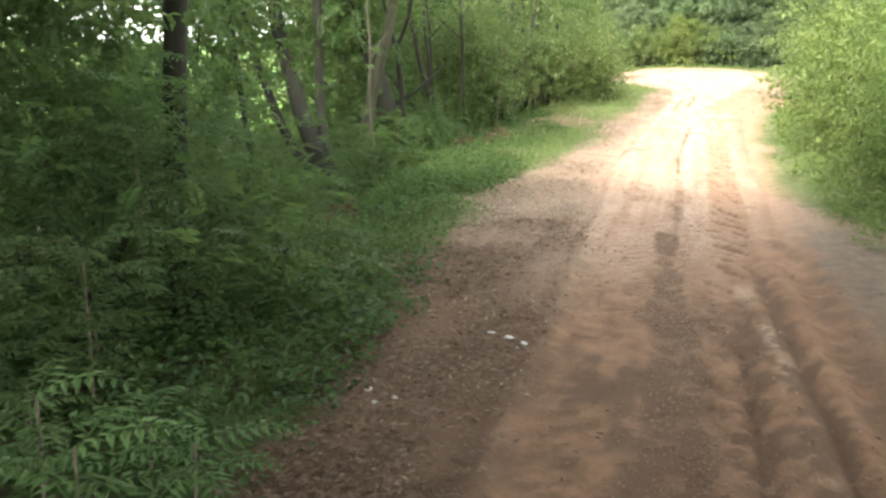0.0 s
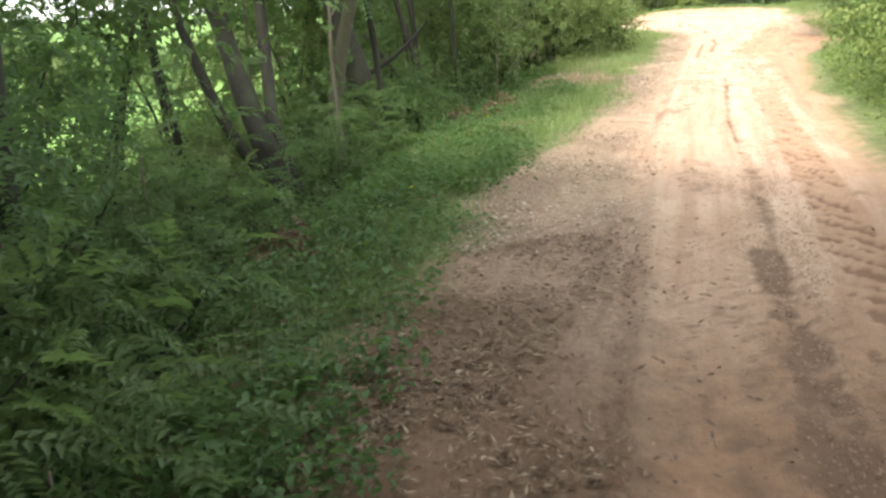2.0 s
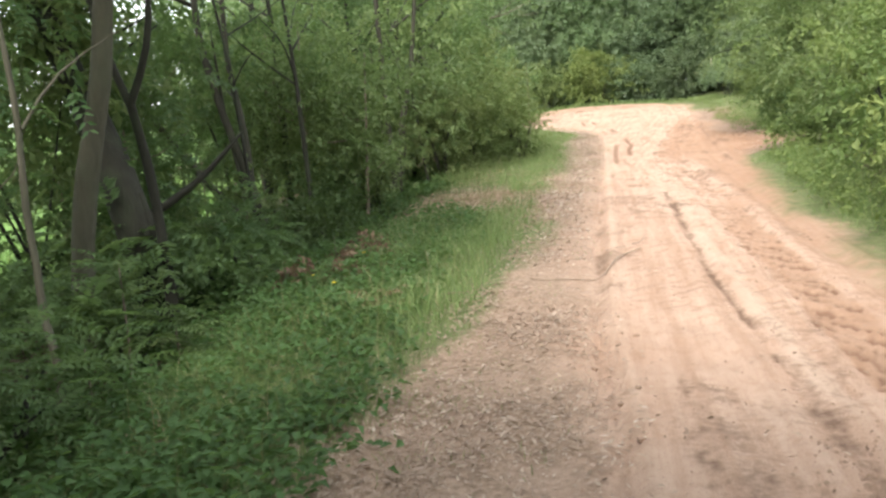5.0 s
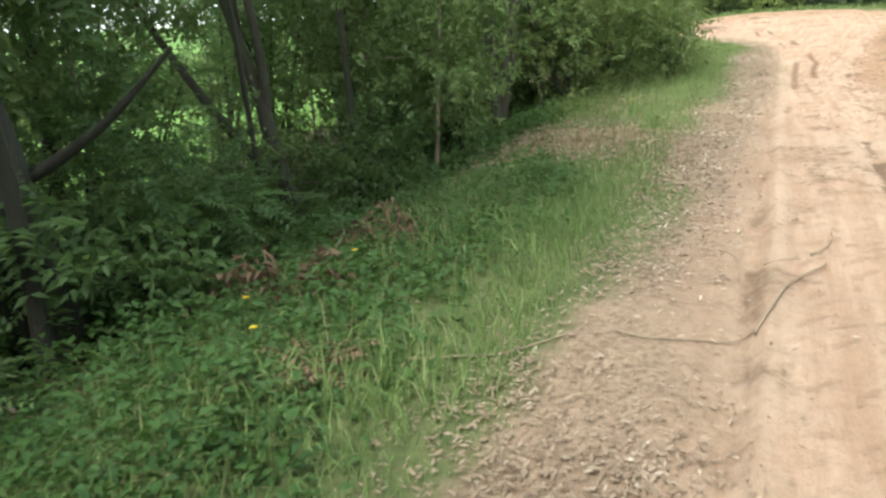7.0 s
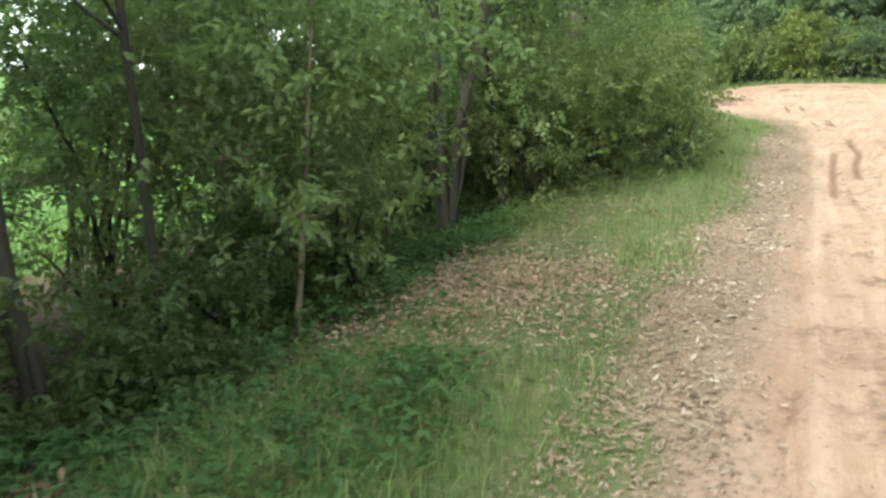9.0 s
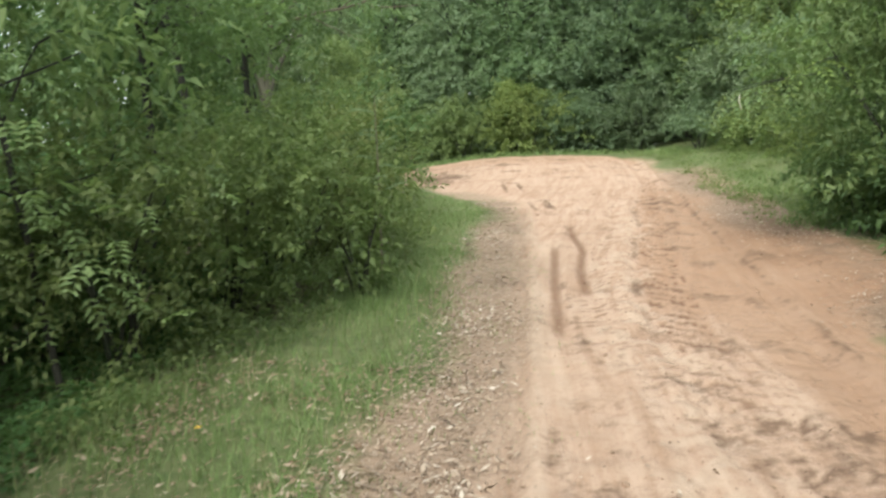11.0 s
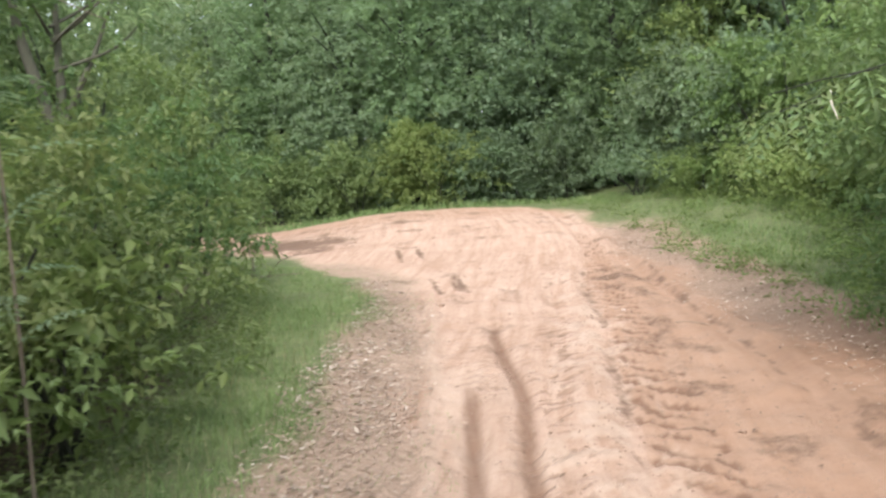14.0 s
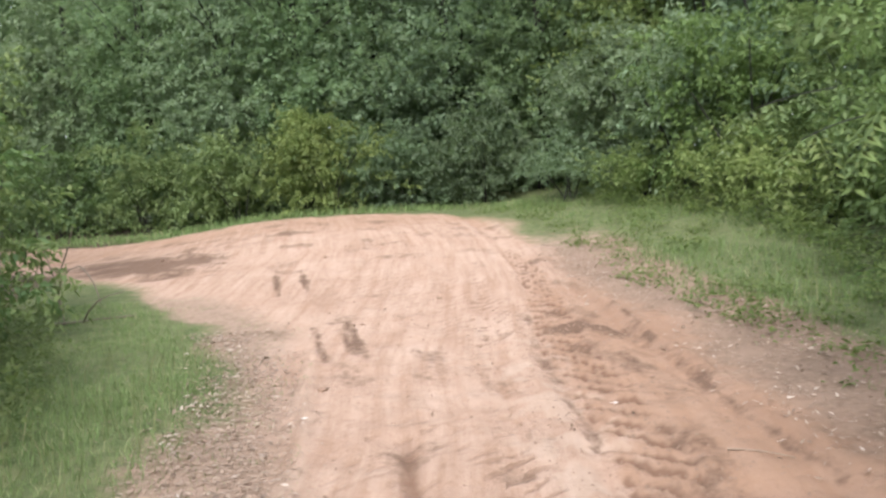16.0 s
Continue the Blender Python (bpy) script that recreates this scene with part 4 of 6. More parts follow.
# leafy saplings that fill the space between the trunks
for k, (px, py, hh, n, kind, mat) in enumerate([(-4.6, 4.6, 2.6, 330, "pinnate", LEAF_DARK), (-5.2, 6.4, 2.8, 300, "pinnate", LEAF_DARK), (-7.2, 6.2, 3.2, 240, "pinnate", LEAF_MID), (-4.9, 11.0, 3.0, 260, "pinnate", LEAF_DARK), (-5.6, 13.2, 3.2, 300, "alternate", LEAF_MID), (-4.9, 13.8, 2.8, 280, "alternate", LEAF_DARK), (-4.2, 16.9, 2.8, 330, "alternate", LEAF_MID), (-4.8, 18.2, 3.2, 360, "alternate", LEAF_MID), (-5.5, 19.0, 2.8, 280, "alternate", LEAF_MID), (-7.7, 9.0, 3.2, 220, "alternate", LEAF_LIGHT), (-6.4, 15.0, 3.0, 200, "alternate", LEAF_MID), (-3.3, 16.2, 2.2, 220, "alternate", LEAF_MID), (-6.4, 20.0, 3.6, 300, "alternate", LEAF_MID)]):
    sway = R.normal(0, 0.15, 2)
    tree("thin leafy sapling growing between the trunks", px, py,
         [([(0, 0, 0), (sway[0] * 0.4, sway[1] * 0.4, hh * 0.35), (sway[0], sway[1], hh * 0.95)], [0.022, 0.018, 0.006])],
         limb_fan(R, (sway[0] * 0.5, sway[1] * 0.5, hh * 0.5), 4, 0.7, 0.4, 0.008),
         [(sway[0], sway[1], hh * 0.74, 0.95, 0.95, hh * 0.26, n), (0, 0, hh * 0.4, 0.8, 0.8, hh * 0.18, n // 3)], 0.075, kind, mat, TWIG, 150 + k, per=12, group="saplings of the bank")

# darker shrubs behind the trunks, towards the meadow
for k, (px, py, rx, ry, h, low, n) in enumerate([(-5.4, 3.2, 1.0, 1.1, 2.8, 0.0, 300), (-5.6, 5.2, 1.0, 1.1, 3.0, 0.0, 320), (-6.2, 7.2, 1.0, 1.0, 2.6, 0.0, 300), (-6.3, 9.0, 0.8, 0.8, 0.9, 0.0, 160), (-6.0, 11.0, 0.9, 0.9, 3.2, 1.7, 220), (-6.4, 12.6, 0.9, 0.9, 0.8, 0.0, 160), (-4.2, 22.0, 0.7, 0.8, 1.5, 0.0, 300), (-7.3, 19.0, 1.1, 1.2, 3.4, 1.2, 260), (-5.0, 22.0, 0.8, 0.9, 1.7, 0.0, 260), (-5.0, 12.4, 0.8, 0.8, 3.0, 1.2, 240), (-4.9, 8.2, 0.8, 0.9, 3.2, 1.3, 240), (-4.5, 5.0, 0.8, 0.9, 2.8, 1.0, 260)]):
    bush("dark leafy shrub between the bank and the meadow", px, py, rx, ry, h, n, 0.11, "alternate", LEAF_DARK if k % 3 else LEAF_MID, 250 + k, per=9, stems=4, low=low, group="undergrowth of the bank")

# feathery growth that screens the meadow between the trunks
for k, (px, py, rx, ry, h, low, n, mat) in enumerate([(-3.35, 4.3, 0.7, 0.8, 1.7, 0.4, 280, LEAF_DARK), (-4.0, 5.3, 0.8, 0.8, 1.8, 0.3, 280, LEAF_DARK), (-4.6, 6.7, 0.8, 0.8, 2.2, 0.3, 280, LEAF_DARK), (-5.3, 8.2, 0.9, 0.8, 2.2, 0.2, 260, LEAF_DARK), (-5.0, 10.0, 0.8, 0.7, 1.5, 0.1, 220, LEAF_MID),
        (-4.7, 12.9, 0.8, 0.7, 1.5, 0.0, 220, LEAF_DARK), (-5.1, 14.0, 0.9, 0.8, 1.9, 0.0, 280, LEAF_DARK), (-5.8, 15.4, 0.9, 0.9, 2.3, 0.2, 280, LEAF_MID), (-5.2, 16.8, 0.9, 0.8, 2.8, 0.5, 300, LEAF_DARK), (-6.2, 17.6, 0.9, 0.9, 3.0, 0.8, 260, LEAF_MID)]):
    bush("tall feathery-leaved shrub between the bank's trunks", px, py, rx, ry, h, n, 0.075, "pinnate", mat, 270 + k, per=14, stems=4, low=low, group="undergrowth of the bank")

# ---- canopy over the start of the walk: unseen crowns placed to cast its shade ----
for k, (px, py, hh) in enumerate([(-3.65, 5.74, 6.4), (-3.4, 1.2, 6.6), (-4.2, -3.5, 7.0), (3.4, -1.6, 6.8), (3.4, 2.8, 6.4), (-3.0, -8.5, 7.0), (3.5, -8.0, 7.0), (-7.4, 7.0, 6.6), (4.0, 6.4, 6.4)]):
    inward = 1.3 if px < 0 else -1.3
    rr = 0.10 if py == 5.74 else 0.16
    # crown shifted off its trunk, out of view, to set where the shade ends
    back = {5.74: -4.4, 2.8: -2.4, 7.0: -4.0, 6.4: -4.4}.get(py, -1.6)
    tree("broad shade tree with an unseen crown placed to shade the start", px, py,
         [([(0, 0, 0), (inward * 0.02, 0.05, 1.0), (inward * 0.06, 0.1, 2.2), (inward * 0.25, 0.1, 3.4), (inward * 0.6, 0.2, hh * 0.78)], [rr, rr * 0.9, rr * 0.82, rr * 0.65, rr * 0.36])],
         limb_fan(R, (inward * 0.4, 0.1, hh * 0.62), 8, 2.2, 1.6, 0.05),
         [(inward * 1.4, back, hh * 0.88, 3.0, 2.9, 1.1, 950 if py > -3 else 420), (inward * 0.3, back, hh * 0.7, 2.1, 2.3, 0.9, 200)], 0.47, "alternate", LEAF_DARK, BARK_DARK, 80 + k, per=6, floor=3.7)

# ---- undergrowth on the bank ----
SHADE = "dark feathery-leaved shrub in the shade of the bank"
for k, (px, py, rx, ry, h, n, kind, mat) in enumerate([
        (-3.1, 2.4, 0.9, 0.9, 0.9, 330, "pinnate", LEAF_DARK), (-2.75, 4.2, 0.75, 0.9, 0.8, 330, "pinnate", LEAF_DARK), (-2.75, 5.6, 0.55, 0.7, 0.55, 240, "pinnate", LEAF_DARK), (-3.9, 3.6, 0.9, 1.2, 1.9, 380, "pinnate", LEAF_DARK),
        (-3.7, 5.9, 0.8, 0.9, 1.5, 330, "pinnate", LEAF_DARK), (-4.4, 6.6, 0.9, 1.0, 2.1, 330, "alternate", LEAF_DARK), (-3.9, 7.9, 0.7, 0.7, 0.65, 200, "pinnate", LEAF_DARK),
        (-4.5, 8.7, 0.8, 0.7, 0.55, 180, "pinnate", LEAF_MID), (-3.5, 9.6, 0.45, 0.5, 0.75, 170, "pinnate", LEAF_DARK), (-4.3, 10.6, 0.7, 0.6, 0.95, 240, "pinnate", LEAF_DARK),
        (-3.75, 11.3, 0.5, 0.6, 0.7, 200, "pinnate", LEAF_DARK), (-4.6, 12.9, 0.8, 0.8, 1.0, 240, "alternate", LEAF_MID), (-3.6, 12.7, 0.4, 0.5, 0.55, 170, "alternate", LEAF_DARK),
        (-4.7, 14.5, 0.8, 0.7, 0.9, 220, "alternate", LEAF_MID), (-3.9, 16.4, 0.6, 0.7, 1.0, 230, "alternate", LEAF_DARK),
        # (-3.75, 18.05), (-4.3, 18.8), (-4.7, 20.2): lighter leaf colour stands in for backlight
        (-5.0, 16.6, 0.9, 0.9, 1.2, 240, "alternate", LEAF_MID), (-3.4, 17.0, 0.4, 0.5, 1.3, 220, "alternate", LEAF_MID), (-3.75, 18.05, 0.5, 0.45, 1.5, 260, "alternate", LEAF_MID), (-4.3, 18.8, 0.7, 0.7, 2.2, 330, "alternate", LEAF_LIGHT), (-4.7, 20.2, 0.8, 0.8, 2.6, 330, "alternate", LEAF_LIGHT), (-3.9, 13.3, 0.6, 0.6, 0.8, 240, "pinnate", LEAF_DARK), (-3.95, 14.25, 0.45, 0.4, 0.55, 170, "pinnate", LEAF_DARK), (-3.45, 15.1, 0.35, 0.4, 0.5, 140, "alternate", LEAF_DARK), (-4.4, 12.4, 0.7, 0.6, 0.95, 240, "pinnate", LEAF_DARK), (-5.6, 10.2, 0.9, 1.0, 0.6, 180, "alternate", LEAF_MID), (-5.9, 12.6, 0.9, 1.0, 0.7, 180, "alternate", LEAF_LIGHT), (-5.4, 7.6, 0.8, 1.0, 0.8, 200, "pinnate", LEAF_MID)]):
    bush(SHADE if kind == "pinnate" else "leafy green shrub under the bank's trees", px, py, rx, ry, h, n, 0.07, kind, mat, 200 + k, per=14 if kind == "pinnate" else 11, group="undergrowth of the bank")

# ---- thicket beside the grass, up to the side track ----
for k, (px, py, rx, ry, h, n, sz, mat) in enumerate([
        (-3.0, 20.6, 0.8, 0.8, 2.1, 680, 0.065, LEAF_OLIVE), (-2.72, 21.9, 0.8, 0.8, 1.85, 660, 0.065, LEAF_OLIVE), (-2.6, 23.2, 0.85, 0.8, 1.85, 700, 0.065, LEAF_OLIVE),
        (-2.62, 24.5, 0.85, 0.8, 1.8, 700, 0.065, LEAF_OLIVE), (-2.6, 25.8, 0.8, 0.8, 1.95, 520, 0.07, LEAF_OLIVE), (-3.8, 22.4, 1.0, 1.3, 1.9, 360, 0.09, LEAF_DARK), (-3.7, 25.4, 1.0, 1.2, 2.0, 340, 0.09, LEAF_OLIVE), (-2.8, 27.2, 0.9, 0.9, 2.1, 500, 0.075, LEAF_OLIVE),
        (-2.9, 29.0, 0.95, 1.0, 2.5, 540, 0.08, LEAF_DARK), (-2.95, 31.0, 1.0, 1.0, 3.2, 700, 0.08, LEAF_OLIVE), (-3.9, 33.4, 1.0, 1.1, 2.4, 400, 0.09, LEAF_DARK), (-5.4, 29.5, 1.5, 1.6, 2.2, 330, 0.10, LEAF_DARK), (-8.3, 28.6, 1.6, 1.9, 6.2, 460, 0.2, LEAF_FAR_HAZE), (-6.4, 37.0, 1.5, 1.5, 6.8, 600, 0.20, LEAF_FAR_HAZE), (-10.0, 36.0, 1.8, 1.8, 6.6, 460, 0.22, LEAF_FAR_HAZE), (-7.9, 24.4, 1.4, 1.8, 5.0, 400, 0.14, LEAF_FAR_HAZE), (-1.95, 24.4, 0.34, 0.36, 1.4, 60, 0.105, LEAF_LIGHT), (-1.75, 22.6, 0.30, 0.34, 1.1, 60, 0.09, LEAF_OLIVE), (-6.6, 35.5, 1.5, 1.6, 3.8, 380, 0.11, LEAF_DARK), (-5.4, 24.0, 1.3, 1.6, 2.2, 300, 0.12, LEAF_DARK), (-5.0, 20.8, 0.9, 1.2, 2.4, 260, 0.09, LEAF_OLIVE)]):
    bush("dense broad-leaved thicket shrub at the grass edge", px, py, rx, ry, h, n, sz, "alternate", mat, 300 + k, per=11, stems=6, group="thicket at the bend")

# trees that rise out of the thicket
for k, (px, py, hh, rr, mat, n) in enumerate([(-3.5, 22.7, 4.2, 0.045, LEAF_MID, 330), (-3.5, 25.7, 4.6, 0.05, LEAF_DARK, 330), (-4.9, 28.3, 5.2, 0.07, LEAF_MID, 360), (-4.7, 20.9, 4.4, 0.05, LEAF_DARK, 280)]):
    sway = R.normal(0, 0.15, 2)
    tree("slim tree rising out of the dense thicket", px, py,
         [([(0, 0, 0), (sway[0], sway[1], hh * 0.3), (sway[0] * 2, sway[1] * 2, hh * 0.6), (sway[0] * 2.5, sway[1] * 2, hh)], [rr, rr * 0.9, rr * 0.7, rr * 0.25])],
         limb_fan(R, (sway[0] * 2, sway[1] * 2, hh * 0.62), 6, 1.0, 0.9, rr * 0.4),
         [(sway[0] * 2, sway[1] * 2, hh * 0.82, 1.5, 1.6, hh * 0.20, n), (sway[0] * 2 + 0.3, sway[1] * 2, hh * 0.62, 0.9, 1.0, 0.3, n // 4)], 0.09, "alternate", mat, BARK_DARK, 360 + k, per=11, group="trees of the thicket")
tree("forked tree with brown bark standing behind the thicket", -5.2, 33.0,
     [([(0, 0, 0), (0.05, 0, 1.2), (-0.02, 0, 2.3)], [0.17, 0.15, 0.14]),
      ([(-0.02, 0, 2.2), (-0.22, 0, 2.9), (-0.5, 0.1, 3.8), (-0.6, 0.1, 5.2)], [0.10, 0.085, 0.07, 0.03]),
      ([(0.0, 0, 2.2), (0.08, 0, 2.8), (0.05, 0.1, 3.6), (0.1, 0.1, 5.0)], [0.09, 0.07, 0.055, 0.02]),
      ([(0.05, 0, 2.4), (0.30, 0, 2.9), (0.55, 0, 3.3), (0.9, 0.1, 4.2)], [0.06, 0.05, 0.04, 0.015])],
     limb_fan(R, (0, 0, 3.8), 6, 1.4, 1.0, 0.03), [(0, 0.2, 4.9, 2.2, 2.0, 1.1, 460), (0.2, 0.6, 2.2, 1.8, 0.6, 1.2, 160)], 0.11, "alternate", LEAF_FAR_HAZE, BARK_PALE, 371, group="trees of the thicket")
bare = tagged(new("bare_branch"), "dead pale bare branch arching out of the thicket's trees", "branch")
bare.location = (-3.5, 25.7, 2.6)
part("limb", tube("limb", [(0.0, 0.0, 0.0), (0.7, 0.2, 0.25), (1.35, 0.3, 0.34), (1.95, 0.35, 0.62)], [0.022, 0.017, 0.012, 0.005], 7, 0.1, 31), TWIG, bare)
for k, twig in enumerate(([(0.7, 0.2, 0.25), (1.0, 0.2, 0.1), (1.4, 0.25, -0.1)], [(1.1, 0.27, 0.3), (1.5, 0.2, 0.55), (1.75, 0.2, 0.85)], [(1.35, 0.3, 0.34), (1.7, 0.3, 0.3), (2.1, 0.3, 0.32)], [(0.4, 0.12, 0.15), (0.6, 0.1, 0.45), (0.95, 0.1, 0.7)])):
    part("twig", tube("twig", twig, [0.008, 0.006, 0.003], 5, 0.1, 40 + k), TWIG, bare)

# ---- shrubs on the other side of the track ----
for k, (px, py, rx, ry, h, n, sz, mat) in enumerate([
        (2.45, 8.8, 0.95, 1.1, 1.7, 560, 0.075, LEAF_LIGHT), (2.5, 10.8, 1.0, 1.1, 1.9, 560, 0.075, LEAF_LIGHT), (2.5, 12.8, 1.0, 1.1, 2.0, 620, 0.075, LEAF_LIGHT), (2.65, 14.8, 1.05, 1.1, 2.3, 700, 0.075, LEAF_LIGHT),
        (2.9, 16.7, 1.1, 1.1, 2.6, 760, 0.075, LEAF_LIGHT), (3.25, 18.5, 1.1, 1.1, 2.6, 700, 0.075, LEAF_MID), (3.6, 20.1, 1.1, 0.9, 2.4, 560, 0.075, LEAF_MID), (4.2, 10.4, 1.3, 1.6, 3.6, 330, 0.12, LEAF_LIGHT), (4.4, 14.0, 1.4, 1.6, 4.2, 360, 0.12, LEAF_LIGHT), (4.8, 17.8, 1.4, 1.7, 4.6, 360, 0.12, LEAF_LIGHT), (5.2, 21.4, 1.3, 1.3, 3.8, 330, 0.12, LEAF_MID), (2.7, 6.4, 0.8, 0.9, 1.5, 320, 0.075, LEAF_MID), (3.45, 21.2, 0.7, 0.6, 1.1, 260, 0.075, LEAF_LIGHT), (2.85, 20.7, 0.6, 0.6, 0.9, 260, 0.07, LEAF_LIGHT)]):
    bush("bright green leafy shrub crowding the track's edge", px, py, rx, ry, h, n, sz, "alternate", mat, 400 + k, per=11, group="shrubs across the track")
# big overhanging shrubs; the low LEAF_DARK ones are added as shade beneath them
for k, (px, py, rx, ry, h, low, n, mat) in enumerate([(4.0, 24.7, 1.75, 1.5, 3.6, 0.5, 1200, LEAF_MID), (4.9, 23.6, 1.3, 1.4, 4.4, 0.4, 600, LEAF_LIGHT), (5.0, 27.4, 1.5, 1.2, 3.9, 0.3, 950, LEAF_MID), (5.9, 29.4, 1.6, 1.3, 4.2, 0.1, 850, LEAF_LIGHT), (4.5, 25.7, 0.9, 0.9, 1.3, 0.0, 420, LEAF_DARK), (4.05, 24.6, 0.65, 0.7, 1.1, 0.0, 300, LEAF_DARK), (3.75, 25.4, 0.6, 0.6, 1.4, 0.1, 260, LEAF_DARK), (4.4, 23.7, 0.7, 0.7, 1.4, 0.1, 260, LEAF_DARK)]):
    bush("spreading shrub overhanging bare sandy ground, or dark low fill under it", px, py, rx, ry, h, n, 0.09, "alternate", mat, 450 + k, per=11, stems=7, low=low, bark=BARK_DARK, group="shrubs across the track")
for k, (px, py, rx, ry, h, n, sz, kind, mat) in enumerate([
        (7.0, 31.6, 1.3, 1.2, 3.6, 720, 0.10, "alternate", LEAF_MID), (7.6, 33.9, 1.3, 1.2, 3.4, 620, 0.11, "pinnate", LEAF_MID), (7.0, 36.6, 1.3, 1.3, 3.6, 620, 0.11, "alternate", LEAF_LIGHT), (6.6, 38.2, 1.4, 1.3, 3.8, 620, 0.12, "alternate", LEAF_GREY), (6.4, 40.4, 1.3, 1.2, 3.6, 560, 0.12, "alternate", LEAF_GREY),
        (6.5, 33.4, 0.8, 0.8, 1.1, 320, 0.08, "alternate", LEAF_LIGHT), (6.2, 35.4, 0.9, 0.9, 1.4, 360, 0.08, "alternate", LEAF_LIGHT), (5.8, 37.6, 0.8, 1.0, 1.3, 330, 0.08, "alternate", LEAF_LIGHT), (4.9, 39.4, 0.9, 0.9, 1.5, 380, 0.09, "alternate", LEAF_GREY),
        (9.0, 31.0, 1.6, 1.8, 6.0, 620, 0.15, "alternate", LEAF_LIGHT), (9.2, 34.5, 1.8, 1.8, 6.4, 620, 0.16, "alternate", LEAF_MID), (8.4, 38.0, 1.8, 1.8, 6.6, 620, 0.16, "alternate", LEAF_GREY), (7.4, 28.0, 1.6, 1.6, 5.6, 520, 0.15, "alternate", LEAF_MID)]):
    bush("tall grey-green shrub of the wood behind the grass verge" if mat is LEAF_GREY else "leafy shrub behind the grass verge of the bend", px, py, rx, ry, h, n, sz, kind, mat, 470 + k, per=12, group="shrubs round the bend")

# ---- woods that close the bend ----
for k, (px, py, rx, ry, h, n, mat) in enumerate([
        (0.4, 42.7, 1.2, 0.8, 2.3, 760, LEAF_LIGHT), (2.3, 42.9, 1.1, 0.8, 1.9, 560, LEAF_GREY), (-1.6, 43.2, 1.2, 0.8, 2.0, 560, LEAF_MID), (3.9, 42.2, 1.0, 0.9, 2.2, 560, LEAF_GREY), (-3.8, 44.4, 1.3, 0.9, 2.2, 520, LEAF_MID), (-6.2, 45.8, 1.4, 1.0, 2.4, 480, LEAF_DARK), (-8.8, 48.2, 1.5, 1.0, 2.6, 420, LEAF_MID)]):
    bush("arching shrub at the foot of the woods beyond the bend", px, py, rx, ry, h, n, 0.10, "alternate", mat, 500 + k, per=11, group="shrubs round the bend")
for k, (px, py, hh, mat, view) in enumerate([(-8.5, 50, 8, LEAF_FAR_HAZE, 1), (-6.2, 48.2, 8, LEAF_GREY, 1), (-4.0, 46.8, 8.5, LEAF_FAR_HAZE, 1), (-2.0, 45.6, 7.5, LEAF_GREY, 1), (0.0, 45.0, 8.5, LEAF_FAR_HAZE, 1), (1.9, 45.2, 8, LEAF_GREY, 1), (3.7, 44.6, 7.0, LEAF_GREY, 1), (5.6, 43.6, 8, LEAF_FAR_HAZE, 1), (7.8, 42.4, 8.5, LEAF_LIGHT, 1), (-11.5, 46.0, 8, LEAF_MID, 1), (-8.4, 38.8, 7.0, LEAF_FAR_HAZE, 1), (-7.8, 33.0, 7.5, LEAF_DARK, 1), (-2.6, 48.8, 9, LEAF_FAR_HAZE, 2), (0.8, 48.4, 9, LEAF_FAR_HAZE, 2), (4.2, 48.0, 9, LEAF_FAR_HAZE, 2), (7.2, 46.4, 9, LEAF_FAR_HAZE, 2), (-6.0, 51.5, 9, LEAF_FAR_HAZE, 2), (-9.6, 53.5, 9, LEAF_FAR_HAZE, 2), (-13.5, 49.5, 9, LEAF_FAR_HAZE, 2), (10.6, 39.0, 8.5, LEAF_MID, 2), (10.8, 33.0, 8, LEAF_LIGHT, 2), (9.0, 26.0, 7.5, LEAF_MID, 2), (7.4, 20.6, 7, LEAF_MID, 2), (6.8, 14.6, 7, LEAF_LIGHT, 2), (6.2, 8.4, 7, LEAF_LIGHT, 2), (11, 17, 8, LEAF_MID, 2), (10.5, 6, 8, LEAF_MID, 2), (13.5, 27, 8, LEAF_MID, 2), (14, 11, 8, LEAF_MID, 2), (9.8, 46.5, 9, LEAF_FAR_HAZE, 2), (10.2, 42.2, 8.5, LEAF_GREY, 2), (11.6, 36.2, 8.5, LEAF_MID, 2), (11.2, 29.8, 8, LEAF_MID, 2), (7.6, 24.2, 6.5, LEAF_MID, 2), (5.4, 45.8, 8, LEAF_FAR_HAZE, 1), (-10.6, 50.6, 9, LEAF_FAR_HAZE, 2), (-7.3, 52.6, 9.5, LEAF_FAR_HAZE, 2), (-4.2, 53.6, 10, LEAF_FAR_HAZE, 3), (-1.0, 52.6, 10, LEAF_GREY, 3), (2.4, 52.2, 10, LEAF_FAR_HAZE, 3), (5.8, 51.0, 10, LEAF_GREY, 3), (9.2, 49.8, 10, LEAF_FAR_HAZE, 3), (12.2, 46.5, 10, LEAF_GREY, 3), (13.2, 41.0, 10, LEAF_FAR_HAZE, 3)]):
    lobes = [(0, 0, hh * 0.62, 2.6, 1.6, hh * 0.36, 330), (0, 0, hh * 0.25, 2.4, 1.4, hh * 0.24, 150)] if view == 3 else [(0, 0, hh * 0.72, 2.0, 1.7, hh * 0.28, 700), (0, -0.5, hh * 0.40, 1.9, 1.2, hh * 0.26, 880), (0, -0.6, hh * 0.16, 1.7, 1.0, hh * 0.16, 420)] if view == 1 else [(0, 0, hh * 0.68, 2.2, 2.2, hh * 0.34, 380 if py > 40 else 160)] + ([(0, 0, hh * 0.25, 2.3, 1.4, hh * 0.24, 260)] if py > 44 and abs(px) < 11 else [])
